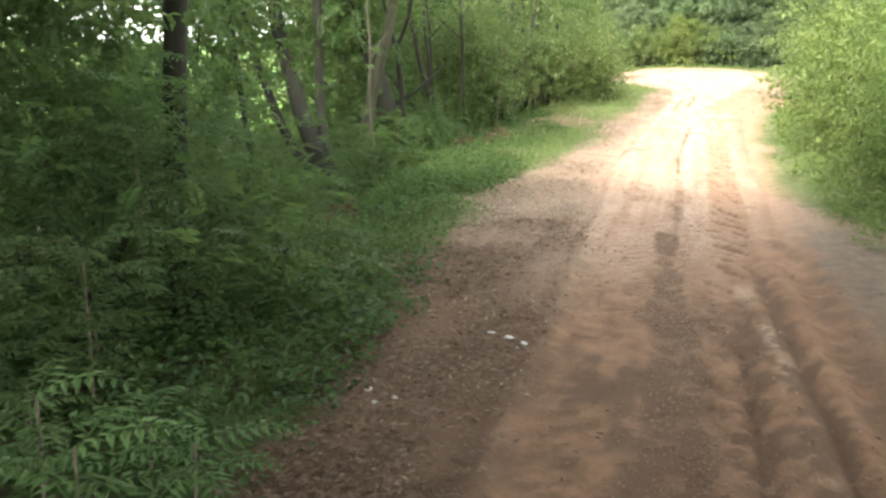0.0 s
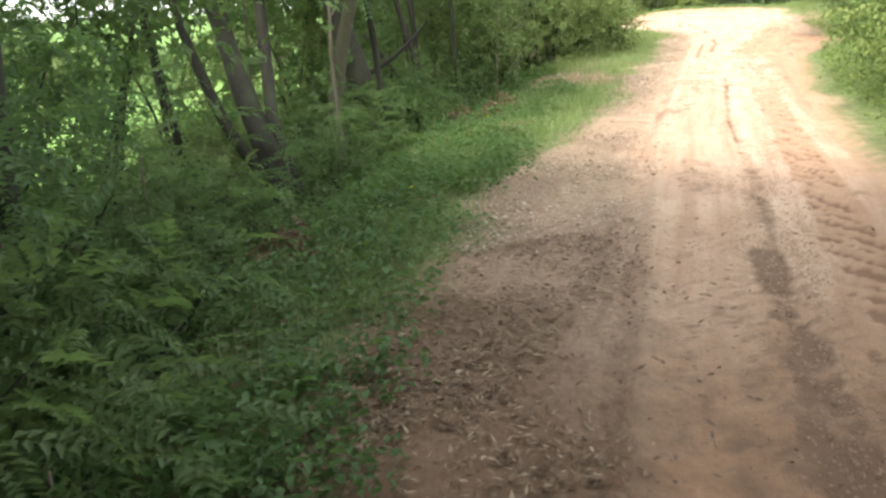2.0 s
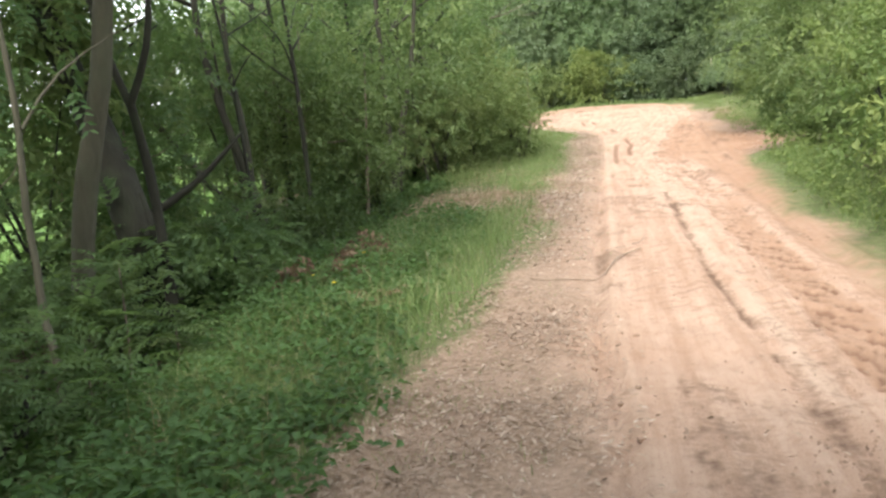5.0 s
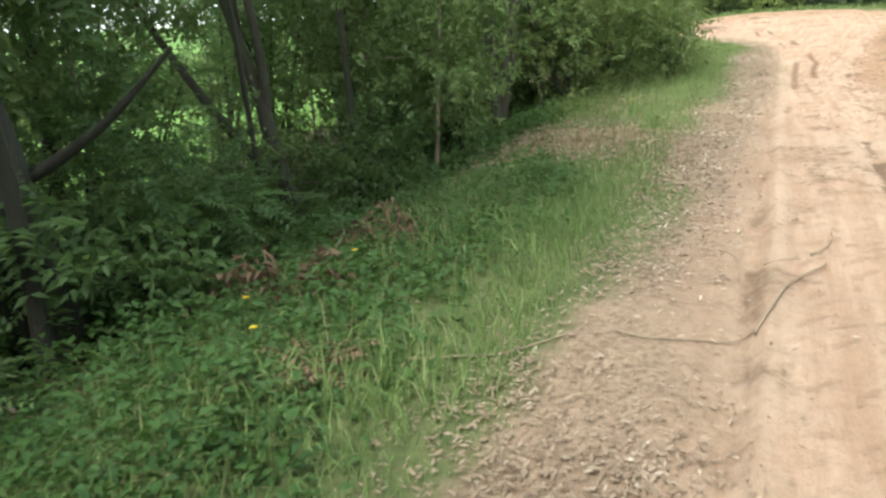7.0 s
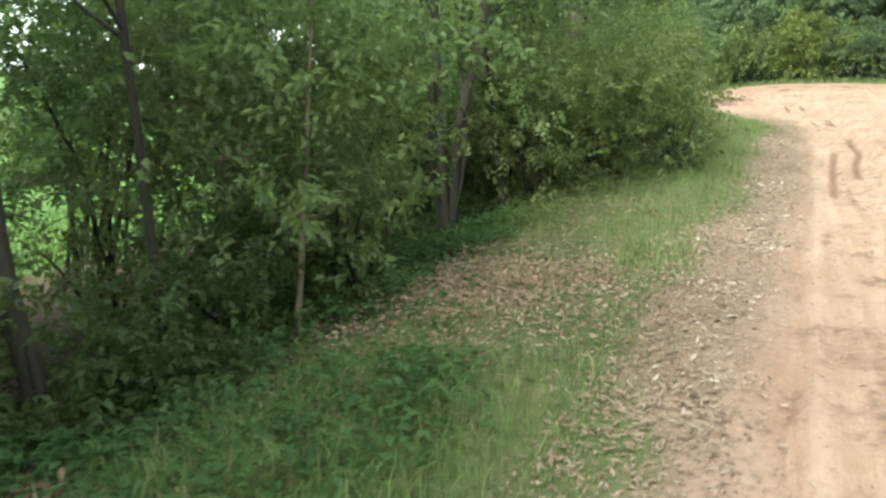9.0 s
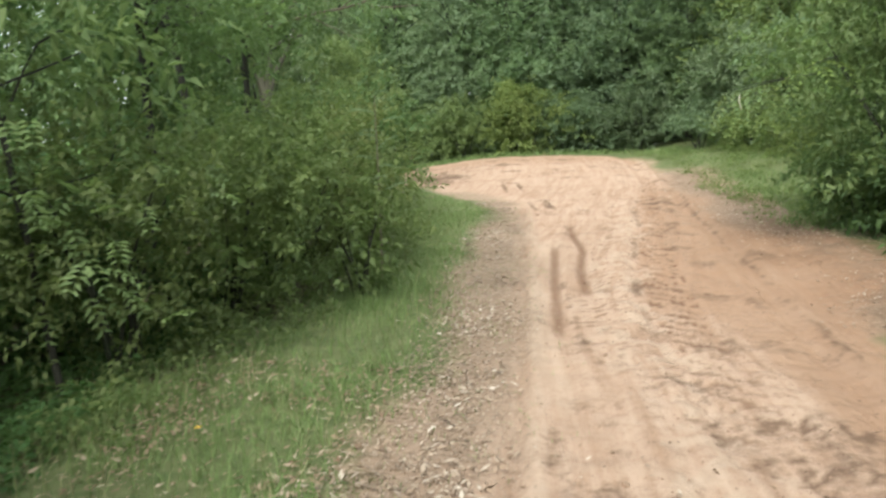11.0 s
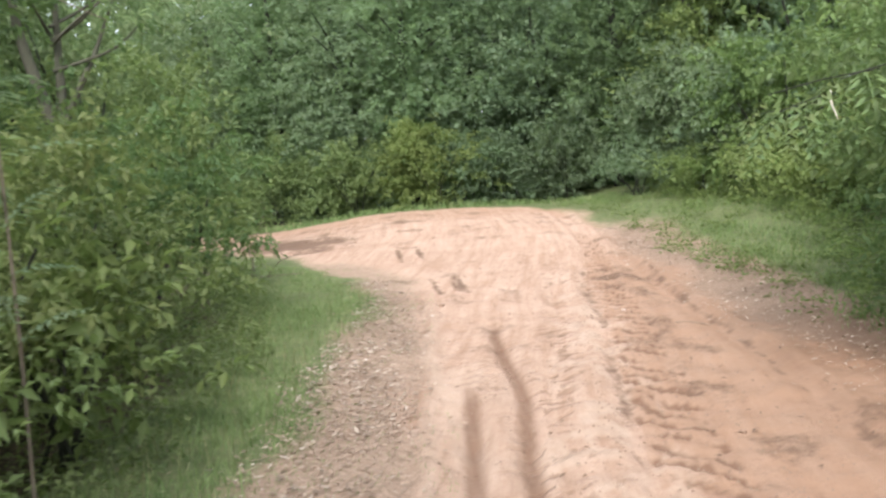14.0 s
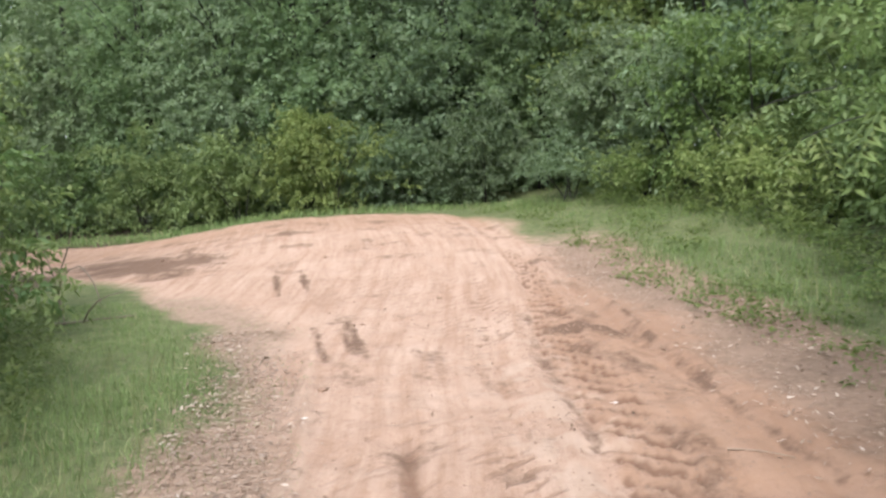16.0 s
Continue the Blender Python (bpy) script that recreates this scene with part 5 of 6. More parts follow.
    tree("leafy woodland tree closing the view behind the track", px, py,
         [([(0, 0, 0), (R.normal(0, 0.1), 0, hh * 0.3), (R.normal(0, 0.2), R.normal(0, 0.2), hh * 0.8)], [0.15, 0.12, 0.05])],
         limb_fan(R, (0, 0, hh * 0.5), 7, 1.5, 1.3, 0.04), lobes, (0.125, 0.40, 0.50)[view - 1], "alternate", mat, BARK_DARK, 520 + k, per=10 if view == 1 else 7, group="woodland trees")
# far tree line beyond the meadow
for k, (px, py, rx, ry, h, n) in enumerate([(9.6, 38.8, 1.9, 1.6, 7.6, 520), (11.2, 40.6, 2.0, 1.6, 8.0, 480), (8.6, 41.0, 1.7, 1.4, 7.4, 460), (10.8, 34.6, 1.8, 1.8, 7.6, 460)]):
    bush("tall leafy tree-like shrub closing the wood behind the bend", px, py, rx, ry, h, n, 0.2, "alternate", LEAF_GREY if k % 2 else LEAF_MID, 640 + k, per=9, stems=5, group="shrubs round the bend")
far = bush("rounded tree in a hedge line beyond the meadow", -33, 14, 2.6, 2.6, 4.4, 260, 0.40, "alternate", LEAF_MID, 600, per=7, stems=3, group="far hedge line")
for k in range(17):
    px, py = -31 - 9 * R.random() + 0.10 * k, -4 + 4.4 * k + R.normal(0, 1)
    copy_thing(far, pose(px, py, ground_at(px, py), 0, 0, R.uniform(0, 360)))


# ---- low growth: stuff that cannot be counted ----
def blades(name, label, category, pts, height, width, mat, rng, lean=1.3):
    """Grass: each blade two tapering, bent pieces."""
    n = len(pts)
    a = rng.uniform(0, 6.283, n)
    side = np.stack([np.cos(a), np.sin(a), np.zeros(n)], 1)
    b = rng.uniform(0, 6.283, n)
    bend = np.stack([np.cos(b), np.sin(b), np.zeros(n)], 1) * (rng.random(n) ** 1.2 * lean)[:, None]
    H, W = height[:, None], width[:, None]
    up = np.array([0, 0, 1.0])
    base = np.stack([pts[:, 0], pts[:, 1], ground_height(pts[:, 0], pts[:, 1]) - 0.01], 1)
    v0, v1 = base - side * W, base + side * W
    m = base + up * H * 0.55 + bend * H * 0.35
    v2, v3 = m + side * W * 0.8, m - side * W * 0.8
    t = base + up * H * (1 - 0.35 * np.linalg.norm(bend, axis=1, keepdims=True)) + bend * H * 1.1
    co = np.stack([v0, v1, v2, v3, t], 1).reshape(-1, 3)
    i = np.arange(n) * 5
    tris = np.stack([np.stack([i, i + 1, i + 2], 1), np.stack([i, i + 2, i + 3], 1), np.stack([i + 3, i + 2, i + 4], 1)], 1).reshape(-1, 3)
    me = mesh_of(name, co, tris)
    me.materials.append(mat)
    return tagged(new(name, me), label, category, kind="stuff")


def scatter(rng, n, x0, x1, y0, y1):
    return np.stack([rng.uniform(x0, x1, n), rng.uniform(y0, y1, n)], 1)


G = np.random.default_rng(31)
# grass of the left verge, thick along its middle, thin towards the litter
p = scatter(G, 280000, -3.6, 0.0, 3, 33)
x, y = p.T
a, b = litter_left(y) + np.interp(y, [18, 20.5, 24, 26, 30, 32], [0, 0.34, 0.34, 0.2, 0.15, 0]) + 0.9 * (vnoise(x * 1.6, y * 1.2, 50) - 0.5) + 0.4 * (vnoise(x * 4, y * 4, 51) - 0.5), under_left(y)
want = ramp(0.45, -0.40, x - a) * ramp(-0.5, 0.2, x - b + 0.5 * ramp(16.5, 18.5, y) * (1 - ramp(21, 23, y))) * (0.4 + 0.6 * ramp(0.3, 0.6, vnoise(x * 1.4, y * 1.1, 40)))
want = want * (1 - ramp(23, 26, y) * 0.35 * (1 - ramp(0.35, 0.65, vnoise(x * 2.6, y * 2.0, 61)))) * ramp(-0.05, 0.6, -road_distance(x, y) + 0.4 * (vnoise(x * 2.2, y * 2.2, 64) - 0.5))
want = want * (1 - 0.62 * ramp(15.5, 17, y) * (1 - ramp(22, 24, y)) * (1 - ramp(0.45, 0.7, vnoise(x * 2.0, y * 1.6, 65))))
want = want * np.where((y > 15.8) & (y < 18.6) & (x < -1.7), 0.12, 1)  * np.where(y < 6, 0.35, 1)
want = np.maximum(want, np.where(y > 21, 0.34, 0.07) * ramp(0.8, 0.0, x - a) * ramp(-0.3, 0.3, x - b) * ramp(0.3, 0.6, vnoise(x * 5, y * 5, 52)))
p = p[G.random(len(p)) < want]
x, y = p.T
tall = G.uniform(0.06, 0.15, len(p)) * (0.6 + 0.8 * vnoise(x * 1.1, y * 0.9, 41)) * np.where(y > 24, 0.68, 1.0)
tall = tall * (1 - 0.6 * ramp(-0.25, 0.25, x - litter_left(y))) * (1 + 0.45 * ramp(10, 12, y) * (1 - ramp(15, 19, y)) * (G.random(len(p)) < 0.35) * ramp(-1.4, -1.8, x))
blades("grass_verge", "fresh green grass growing along the track's edge", "grass", p, tall, tall * 0.013 + 0.0008, GRASS, G)
# taller seeding stalks
p = scatter(G, 2600, -3.0, -0.6, 5, 30)
x, y = p.T
p = p[(x < litter_left(y) - 0.05) & (x > under_left(y) - 0.2)]
tall = G.uniform(0.18, 0.42, len(p))
blades("grass_stalks", "thin tall grass stalks with dry tips", "grass", p, tall, tall * 0 + 0.0022, GRASS_DRY, G, 0.8)
# right verges
p = np.concatenate([scatter(G, 120000, 0.9, 8.5, 8, 41), scatter(G, 60000, 0.9, 2.8, 7, 21)])
x, y = p.T
edge = -road_distance(x, y)
want = ramp(0.0, 0.4, edge + 0.3 * (vnoise(x * 3, y * 2, 53) - 0.5)) * ramp(0.7, 0.1, x - under_right(y)) * (np.where(y < 21, 0.5, 0.12) + np.where(y < 21, 0.5, 0.88) * ramp(0.38, 0.66, 0.6 * vnoise(x * 1.1, y * 0.8, 42) + 0.4 * vnoise(x * 3, y * 2.4, 69)) * np.where(y < 21, 1, ramp(-0.1, 1.1, edge)))
p = p[G.random(len(p)) < want * np.where(y < 22, 1.0, 0.75) * (0.12 + 0.88 * np.maximum(ramp(7.5, 9.0, y), ramp(1.6, 2.0, x)))]
x, y = p.T
tall = G.uniform(0.06, 0.17, len(p)) * (0.6 + 0.9 * vnoise(x, y, 43)) * (0.25 + 0.75 * ramp(0.1, 0.9, -road_distance(x, y)))
blades("grass_roadside", "green grass verge below the shrubs", "grass", p, tall, tall * 0.018 + 0.0012, GRASS, G)
# far verge under the woods
p = scatter(G, 26000, -12, 6, 41, 48)
d = -road_distance(*p.T)
p = p[(d > 0.1) & (d < 1.8)]
tall = G.uniform(0.08, 0.22, len(p))
blades("grass_far_verge", "grass strip between the sandy bend and the woods", "grass", p, tall, tall * 0.03 + 0.002, GRASS, G)
# meadow
p = scatter(G, 9000, -14, -6.5, 6, 28)
tall = G.uniform(0.12, 0.30, len(p))
MEADOW = blade_material("meadow_grass", (0.060, 0.125, 0.028), (0.115, 0.195, 0.045), (0.30, 0.32, 0.12))
blades("meadow_grass", "bright green open meadow grass below the bank", "grass", p, tall, tall * 0.04, MEADOW, G)


def herbs(name, label, pts, size, high, mat, rng, per=7):
    n = len(pts)
    base = np.stack([pts[:, 0], pts[:, 1], ground_height(pts[:, 0], pts[:, 1])], 1)
    off = rng.normal(0, 1, (n, per, 3)) * np.array([0.06, 0.06, 0])
    zz = rng.uniform(0.1, 1.0, (n, per, 1)) * high[:, None, None]
    pos = base[:, None] + off + zz * np.array([0, 0, 1.0])
    along = rng.normal(0, 1, (n, per, 3)) * np.array([1, 1, 0.25])
    normal = rng.normal(0, 0.35, (n, per, 3)) + np.array([0, 0, 1.0])
    L = size * rng.uniform(0.6, 1.3, (n, per))
    me = leaves_mesh(name, pos.reshape(-1, 3), along.reshape(-1, 3), normal.reshape(-1, 3), L.reshape(-1), L.reshape(-1) * 0.55)
    me.materials.append(mat)
    return tagged(new(name, me), label, "ground cover", kind="stuff")


p = scatter(G, 18000, -5.0, -1.4, 2.2, 24.5)
x, y = p.T
reach = np.interp(y, [2, 6, 9, 15, 17, 20, 22, 24], [0.45, 0.75, 1.2, 0.9, 0.05, -0.35, -0.8, -1.2])
want = ramp(0.25, -0.25, x - under_left(y) - reach) * (0.45 + 0.55 * ramp(0.25, 0.55, vnoise(x * 1.2, y * 1.0, 44))) * np.where((y > 15.6) & (y < 18.4) & (x > -3), 0.12, 1)
p = p[G.random(len(p)) < want * np.where(x < -4.2, 0.4, 1)]
x, y = p.T
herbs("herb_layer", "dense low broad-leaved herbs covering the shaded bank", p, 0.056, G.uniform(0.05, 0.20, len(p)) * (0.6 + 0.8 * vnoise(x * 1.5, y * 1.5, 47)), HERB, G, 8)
p = scatter(G, 9000, 1.2, 9.0, 7, 42)
x, y = p.T
p = p[(np.abs(x - under_right(y) - 0.2) < 0.6) & (road_distance(x, y) < -0.3) & ((y < 21.5) | (y > 26.5))]
herbs("herb_edge", "bright low weeds at the foot of the shrubs", p, 0.06, G.uniform(0.08, 0.45, len(p)), LEAF_LIGHT, G, 10)
p = scatter(G, 7000, 2.6, 6.5, 25.5, 40)
x, y = p.T
d = -road_distance(x, y)
p = p[(d > 0.25) & (x < under_right(y) + 0.3) & (0.5 * G.random(len(p)) + 0.5 * vnoise(x * 2.2, y * 1.8, 82) > 0.66)]
herbs("verge_weeds", "clumps of low broad-leaved weeds in the grass verge of the bend", p, 0.050, G.uniform(0.04, 0.20, len(p)), LEAF_LIGHT, G, 8)
p = scatter(G, 2600, -3.0, -0.2, 19, 33)
x, y = p.T
p = p[(x < under_left(y) + 0.35)]
herbs("herb_thicket", "low weeds at the foot of the thicket", p, 0.05, G.uniform(0.05, 0.30, len(p)), LEAF_OLIVE, G, 9)


def litter(name, label, pts, size, mat, rng, lift=0.008):
    n = len(pts)
    base = np.stack([pts[:, 0], pts[:, 1], ground_height(pts[:, 0], pts[:, 1]) + lift + rng.random(n) * 0.012], 1)
    a = rng.uniform(0, 6.283, n)
    along = np.stack([np.cos(a), np.sin(a), rng.normal(0, 0.18, n)], 1)
    normal = rng.normal(0, 0.35, (n, 3)) + np.array([0, 0, 1.0])
    L = size * rng.uniform(0.5, 1.4, n)
    me = leaves_mesh(name, base, along, normal, L, L * rng.uniform(0.18, 0.40, n), fold=0.3, curl=-0.15)
    me.materials.append(mat)
    return tagged(new(name, me), label, "leaf litter", kind="stuff")


p = np.concatenate([scatter(G, 110000, -2.3, 0.6, 1, 31), scatter(G, 50000, -2.3, -0.5, 2, 12)])
x, y = p.T
want = ramp(-0.35, 0.15, x - litter_left(y)) * ramp(0.35, -0.25, x - sand_left(y)) * (0.25 + 0.75 * ramp(0.25, 0.6, vnoise(x * 2, y * 1.4, 45)))
want = np.maximum(want, 0.012)
p = p[G.random(len(p)) < want]
q = scatter(G, 30000, -1.5, 0.2, 13, 30)
q = q[G.random(len(q)) < ramp(-0.3, 0.1, q[:, 0] - litter_left(q[:, 1])) * ramp(0.2, -0.25, q[:, 0] - sand_left(q[:, 1])) * (0.35 + 0.65 * ramp(0.3, 0.6, vnoise(q[:, 0] * 2.4, q[:, 1] * 1.6, 71)))]
p = np.concatenate([p, q])
# litter near the start gets the darker copy that stands for shade
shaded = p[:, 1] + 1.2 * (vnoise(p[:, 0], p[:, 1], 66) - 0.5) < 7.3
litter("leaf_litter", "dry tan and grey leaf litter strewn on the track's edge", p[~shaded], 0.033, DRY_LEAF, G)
litter("shaded_leaf_litter", "brown leaf litter, coloured darker for the shaded edge of the track", p[shaded], 0.040, SHADED_LEAF, G)
p = scatter(G, 12000, -2.6, -0.6, 14.5, 22.5)
x, y = p.T
p = p[G.random(len(p)) < ramp(0.2, -0.3, x - litter_left(y)) * ramp(-0.3, 0.4, x - under_left(y)) * ramp(0.40, 0.62, vnoise(x * 1.7, y * 1.3, 67))]
litter("verge_litter", "dry brown leaves and stalks caught in the thin grass", p, 0.048, BROWN_LEAF, G, 0.014)
p = scatter(G, 26000, -1.7, 0.2, 13, 31)
x, y = p.T
p = p[G.random(len(p)) < 0.6 * ramp(-0.4, 0.05, x - litter_left(y)) * ramp(0.15, -0.2, x - sand_left(y)) * ramp(0.36, 0.62, vnoise(x * 2.8, y * 1.9, 77))]
litter("bleached_litter", "large bleached and brown leaves lying on the leaf-strewn edge", p, 0.050, BLEACHED_LEAF, G, 0.014)
p = np.concatenate([scatter(G, 2600, -0.9, 2.6, 8, 33), scatter(G, 1500, -0.9, 1.4, 2, 8)])
p = p[(road_distance(*p.T) > 0.05) & (vnoise(p[:, 0] * 1.5, p[:, 1], 54) > 0.4)]
litter("leaf_flecks", "small curled dark leaf scraps strewn over the sand", p, 0.034, DARK_SCRAP, G)
p = scatter(G, 26000, 1.6, 5.0, 21, 35)
x, y = p.T
d = -road_distance(x, y)
p = p[G.random(len(p)) < np.maximum(ramp(-0.6, 0.1, d), 0.5 * ramp(1.9, 2.6, x) * (y < 26)) * ramp(1.3, 0.4, d) * (0.35 + 0.65 * ramp(0.35, 0.65, vnoise(x * 0.9, y * 0.8, 46)))]
litter("leaf_litter", "pale dry leaves on bare ground by the overhanging shrub", p, 0.042, DRY_LEAF, G)
p = np.concatenate([G.normal(0, 1, (6500, 2)) * [0.5, 0.5] + [-2.45, 17.2], G.normal(0, 1, (1300, 2)) * [0.3, 0.5] + [-2.4, 15.6], G.normal(0, 1, (2000, 2)) * [0.4, 1.0] + [-1.5, 17.2], G.normal(0, 1, (350, 2)) * [0.2, 0.3] + [-2.9, 13.2], G.normal(0, 1, (300, 2)) * [0.18, 0.2] + [-2.2, 19.4]])
litter("leaf_drift", "drift of fallen brown leaves under the trees", p, 0.043, BROWN_LEAF, G, 0.015)
p = scatter(G, 6000, -5.5, -2.2, 3, 20)
litter("leaf_floor", "brown leaves on the dark woodland floor", p, 0.06, BROWN_LEAF, G)


# ---- small things ----
def frond_mesh(name, rng, length, pairs, leaflet, droop=0.35, rise=0.6, plump=0.34):
    """A pinnate leaf, one piece: leaflets in two ranks that grow from an arching ribbon of a stalk, which points along +x."""
    s = np.linspace(0.0, 1.0, pairs + 1)
    mid = np.stack([length * s * math.cos(rise), 0 * s, length * (math.sin(rise) * s - droop * s * s)], 1)
    co, tris = [], []
    for k, m in enumerate(mid):
        half = 0.0028 * (1.3 - s[k])
        co += [m + np.array([0, half, 0]), m - np.array([0, half, 0])]
        if k:
            a = 2 * k
            tris += [(a - 2, a - 1, a + 1), (a - 2, a + 1, a)]
    for k in range(1, pairs + 1):
        L = leaflet * (1 - 0.55 * abs(s[k] - 0.45)) * rng.uniform(0.88, 1.1)
        for root, sgn in ((2 * k, 1.0), (2 * k + 1, -1.0)):
            along = unit(np.array([0.5, sgn, rng.normal(-0.15, 0.10)]))
            side = unit(np.cross(np.array([0, 0, 1.0]) + rng.normal(0, 0.15, 3), along))
            b = co[root]
            up = np.array([0, 0, 1.0])
            i = len(co)
            W = L * plump
            co += [b + along * L * 0.42 + side * W * 0.5 + up * W * 0.12, b + along * L - up * L * 0.12, b + along * L * 0.42 - side * W * 0.5 + up * W * 0.12]
            tris += [(root, i, i + 1), (root, i + 1, i + 2)]
    return mesh_of(name, np.array(co), np.array(tris))


def frond_plant(label, x, y, high, fronds, length, pairs, leaflet, mat, seed, category="plant", group=""):
    rng = np.random.default_rng(seed)
    ob = thing_at("frond_plant", x, y, label, category, group)
    if high > 0.02:
        part("stem", tube("stem", [(0, 0, -0.02), (0.01, 0.01, high * 0.5), (0.0, 0.02, high)], [0.008, 0.007, 0.004], 6, 0.05, seed), TWIG, ob)
    for k in range(fronds):
        a = k * 2.4 + rng.uniform(-0.3, 0.3)
        z = high * (0.45 + 0.55 * (k + 1) / fronds)
        leaf = part("frond", frond_mesh("frond", rng, length * rng.uniform(0.8, 1.15), pairs, leaflet, rng.uniform(0.3, 0.6), rng.uniform(0.25, 0.8)), mat, ob)
        leaf.matrix_basis = pose(0, 0, z, 0, 0, math.degrees(a))
    return ob


for k, (px, py, hh, nf, ln, lf, mat) in enumerate([(-1.62, 1.95, 0.46, 9, 0.42, 0.085, FERN), (-1.48, 2.35, 0.30, 9, 0.36, 0.075, FERN), (-1.95, 2.2, 0.48, 9, 0.40, 0.08, FERN), (-1.75, 2.5, 0.30, 8, 0.36, 0.075, FERN), (-1.72, 2.75, 0.22, 7, 0.32, 0.065, HERB), (-2.25, 2.5, 0.36, 7, 0.36, 0.07, LEAF_MID), (-2.55, 3.3, 0.35, 7, 0.40, 0.07, LEAF_DARK), (-2.3, 4.3, 0.30, 7, 0.36, 0.065, LEAF_DARK), (-2.75, 5.2, 0.40, 8, 0.40, 0.07, HERB), (-3.35, 10.1, 0.45, 8, 0.46, 0.07, LEAF_DARK), (-3.3, 11.0, 0.30, 7, 0.42, 0.07, LEAF_MID), (-3.25, 12.9, 0.25, 7, 0.36, 0.065, LEAF_MID), (-3.1, 8.3, 0.30, 7, 0.36, 0.065, LEAF_DARK), (-3.0, 13.6, 0.30, 7, 0.36, 0.065, HERB), (-3.6, 8.9, 0.55, 9, 0.48, 0.07, LEAF_DARK), (-2.9, 6.3, 0.35, 8, 0.38, 0.065, LEAF_DARK)]):
    frond_plant("feathery seedling with paired leaflets on the shaded bank", px, py, hh, nf, ln, 9, lf, mat, 700 + k, "seedling", "feathery seedlings of the bank")
for k, (px, py) in enumerate([(-2.78, 7.03), (-2.95, 7.35), (-2.2, 11.7)]):
    frond_plant("collapsed heap of dead brown fern fronds", px, py, 0.10, 9, 0.26, 8, 0.06, DEAD_FERN, 740 + k, "dead fern", "dead ferns of the bank")



def leaf_heap(x, y, wide, n, size, seed):
    """Large withered leaves lying curled over one another."""
    rng = np.random.default_rng(seed)
    ob = thing_at("dead_leaf_heap", x, y, "heap of large withered curled brown leaves in the herbs", "dead leaves", "dead leaf heaps", 0.0)
    base = rng.normal(0, 1, (n, 3)) * np.array([wide, wide * 0.6, 0]) + np.array([0, 0, 0.05])
    base[:, 2] += rng.uniform(0.04, 0.24, n) * np.exp(-(base[:, 0] / wide) ** 2)
    along = np.stack([rng.normal(0, 1, n), rng.normal(-0.3, 0.8, n), rng.normal(-0.5, 0.5, n)], 1)
    L = size * rng.uniform(0.6, 1.3, n)
    part("leaf_mat", leaves_mesh("leaf_mat", base, along, rng.normal(0, 0.6, (n, 3)) + np.array([0, -0.3, 1.0]), L, L * rng.uniform(0.25, 0.5, n), 0.45, 0.3), DEAD_LEAF, ob, kind="stuff")
    return ob


leaf_heap(-3.02, 12.66, 0.16, 130, 0.085, 771)
leaf_heap(-2.66, 12.66, 0.10, 80, 0.075, 772)
leaf_heap(-2.72, 13.65, 0.16, 90, 0.055, 775)
leaf_heap(-2.62, 13.45, 0.20, 84, 0.06, 773)
leaf_heap(-2.85, 7.15, 0.14, 56, 0.09, 774)

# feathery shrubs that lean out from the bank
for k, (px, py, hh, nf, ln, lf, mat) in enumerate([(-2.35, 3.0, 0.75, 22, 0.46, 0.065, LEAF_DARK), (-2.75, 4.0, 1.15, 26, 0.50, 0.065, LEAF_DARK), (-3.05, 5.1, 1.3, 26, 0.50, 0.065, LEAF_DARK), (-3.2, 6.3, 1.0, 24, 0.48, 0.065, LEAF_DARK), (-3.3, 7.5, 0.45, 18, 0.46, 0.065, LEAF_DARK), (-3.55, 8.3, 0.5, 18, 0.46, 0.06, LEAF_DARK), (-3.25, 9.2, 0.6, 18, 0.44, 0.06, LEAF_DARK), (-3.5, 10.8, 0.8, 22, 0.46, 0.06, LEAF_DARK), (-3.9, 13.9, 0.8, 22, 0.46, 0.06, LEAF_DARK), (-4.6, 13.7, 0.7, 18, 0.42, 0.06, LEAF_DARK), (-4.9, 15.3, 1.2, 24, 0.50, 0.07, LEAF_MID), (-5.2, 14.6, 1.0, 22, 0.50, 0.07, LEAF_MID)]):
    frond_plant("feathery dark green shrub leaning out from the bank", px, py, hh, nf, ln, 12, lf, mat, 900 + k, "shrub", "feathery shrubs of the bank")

frond_plant("pale feathery sapling reaching above the thicket", -1.62, 23.15, 1.8, 12, 0.32, 8, 0.07, LEAF_GREY, 930, "sapling")

# feathery leaves hanging from a bough over the verge
bough = tagged(new("hanging_bough"), "thin bough with feathery leaves hanging over the verge", "branch")
bough.location = (-3.3, 6.6, 2.35)
part("twig", tube("twig", [(-0.4, -0.8, 0.6), (0.6, 0.1, 0.15), (1.6, 0.45, -0.45)], [0.014, 0.009, 0.003], 6, 0.05, 5), TWIG, bough)
hang = np.random.default_rng(77)
for k, (px, py, pz, a) in enumerate([(1.55, 0.45, -0.42, 20), (1.35, 0.35, -0.30, -50), (1.2, 0.3, -0.22, 80), (0.95, 0.2, -0.08, -20), (0.7, 0.12, 0.08, 60)]):
    leaf = part("frond", frond_mesh("frond", hang, 0.36, 10, 0.08, 0.9, 0.1), LEAF_MID, bough)
    leaf.matrix_basis = pose(px, py, pz, 0, 35, a)

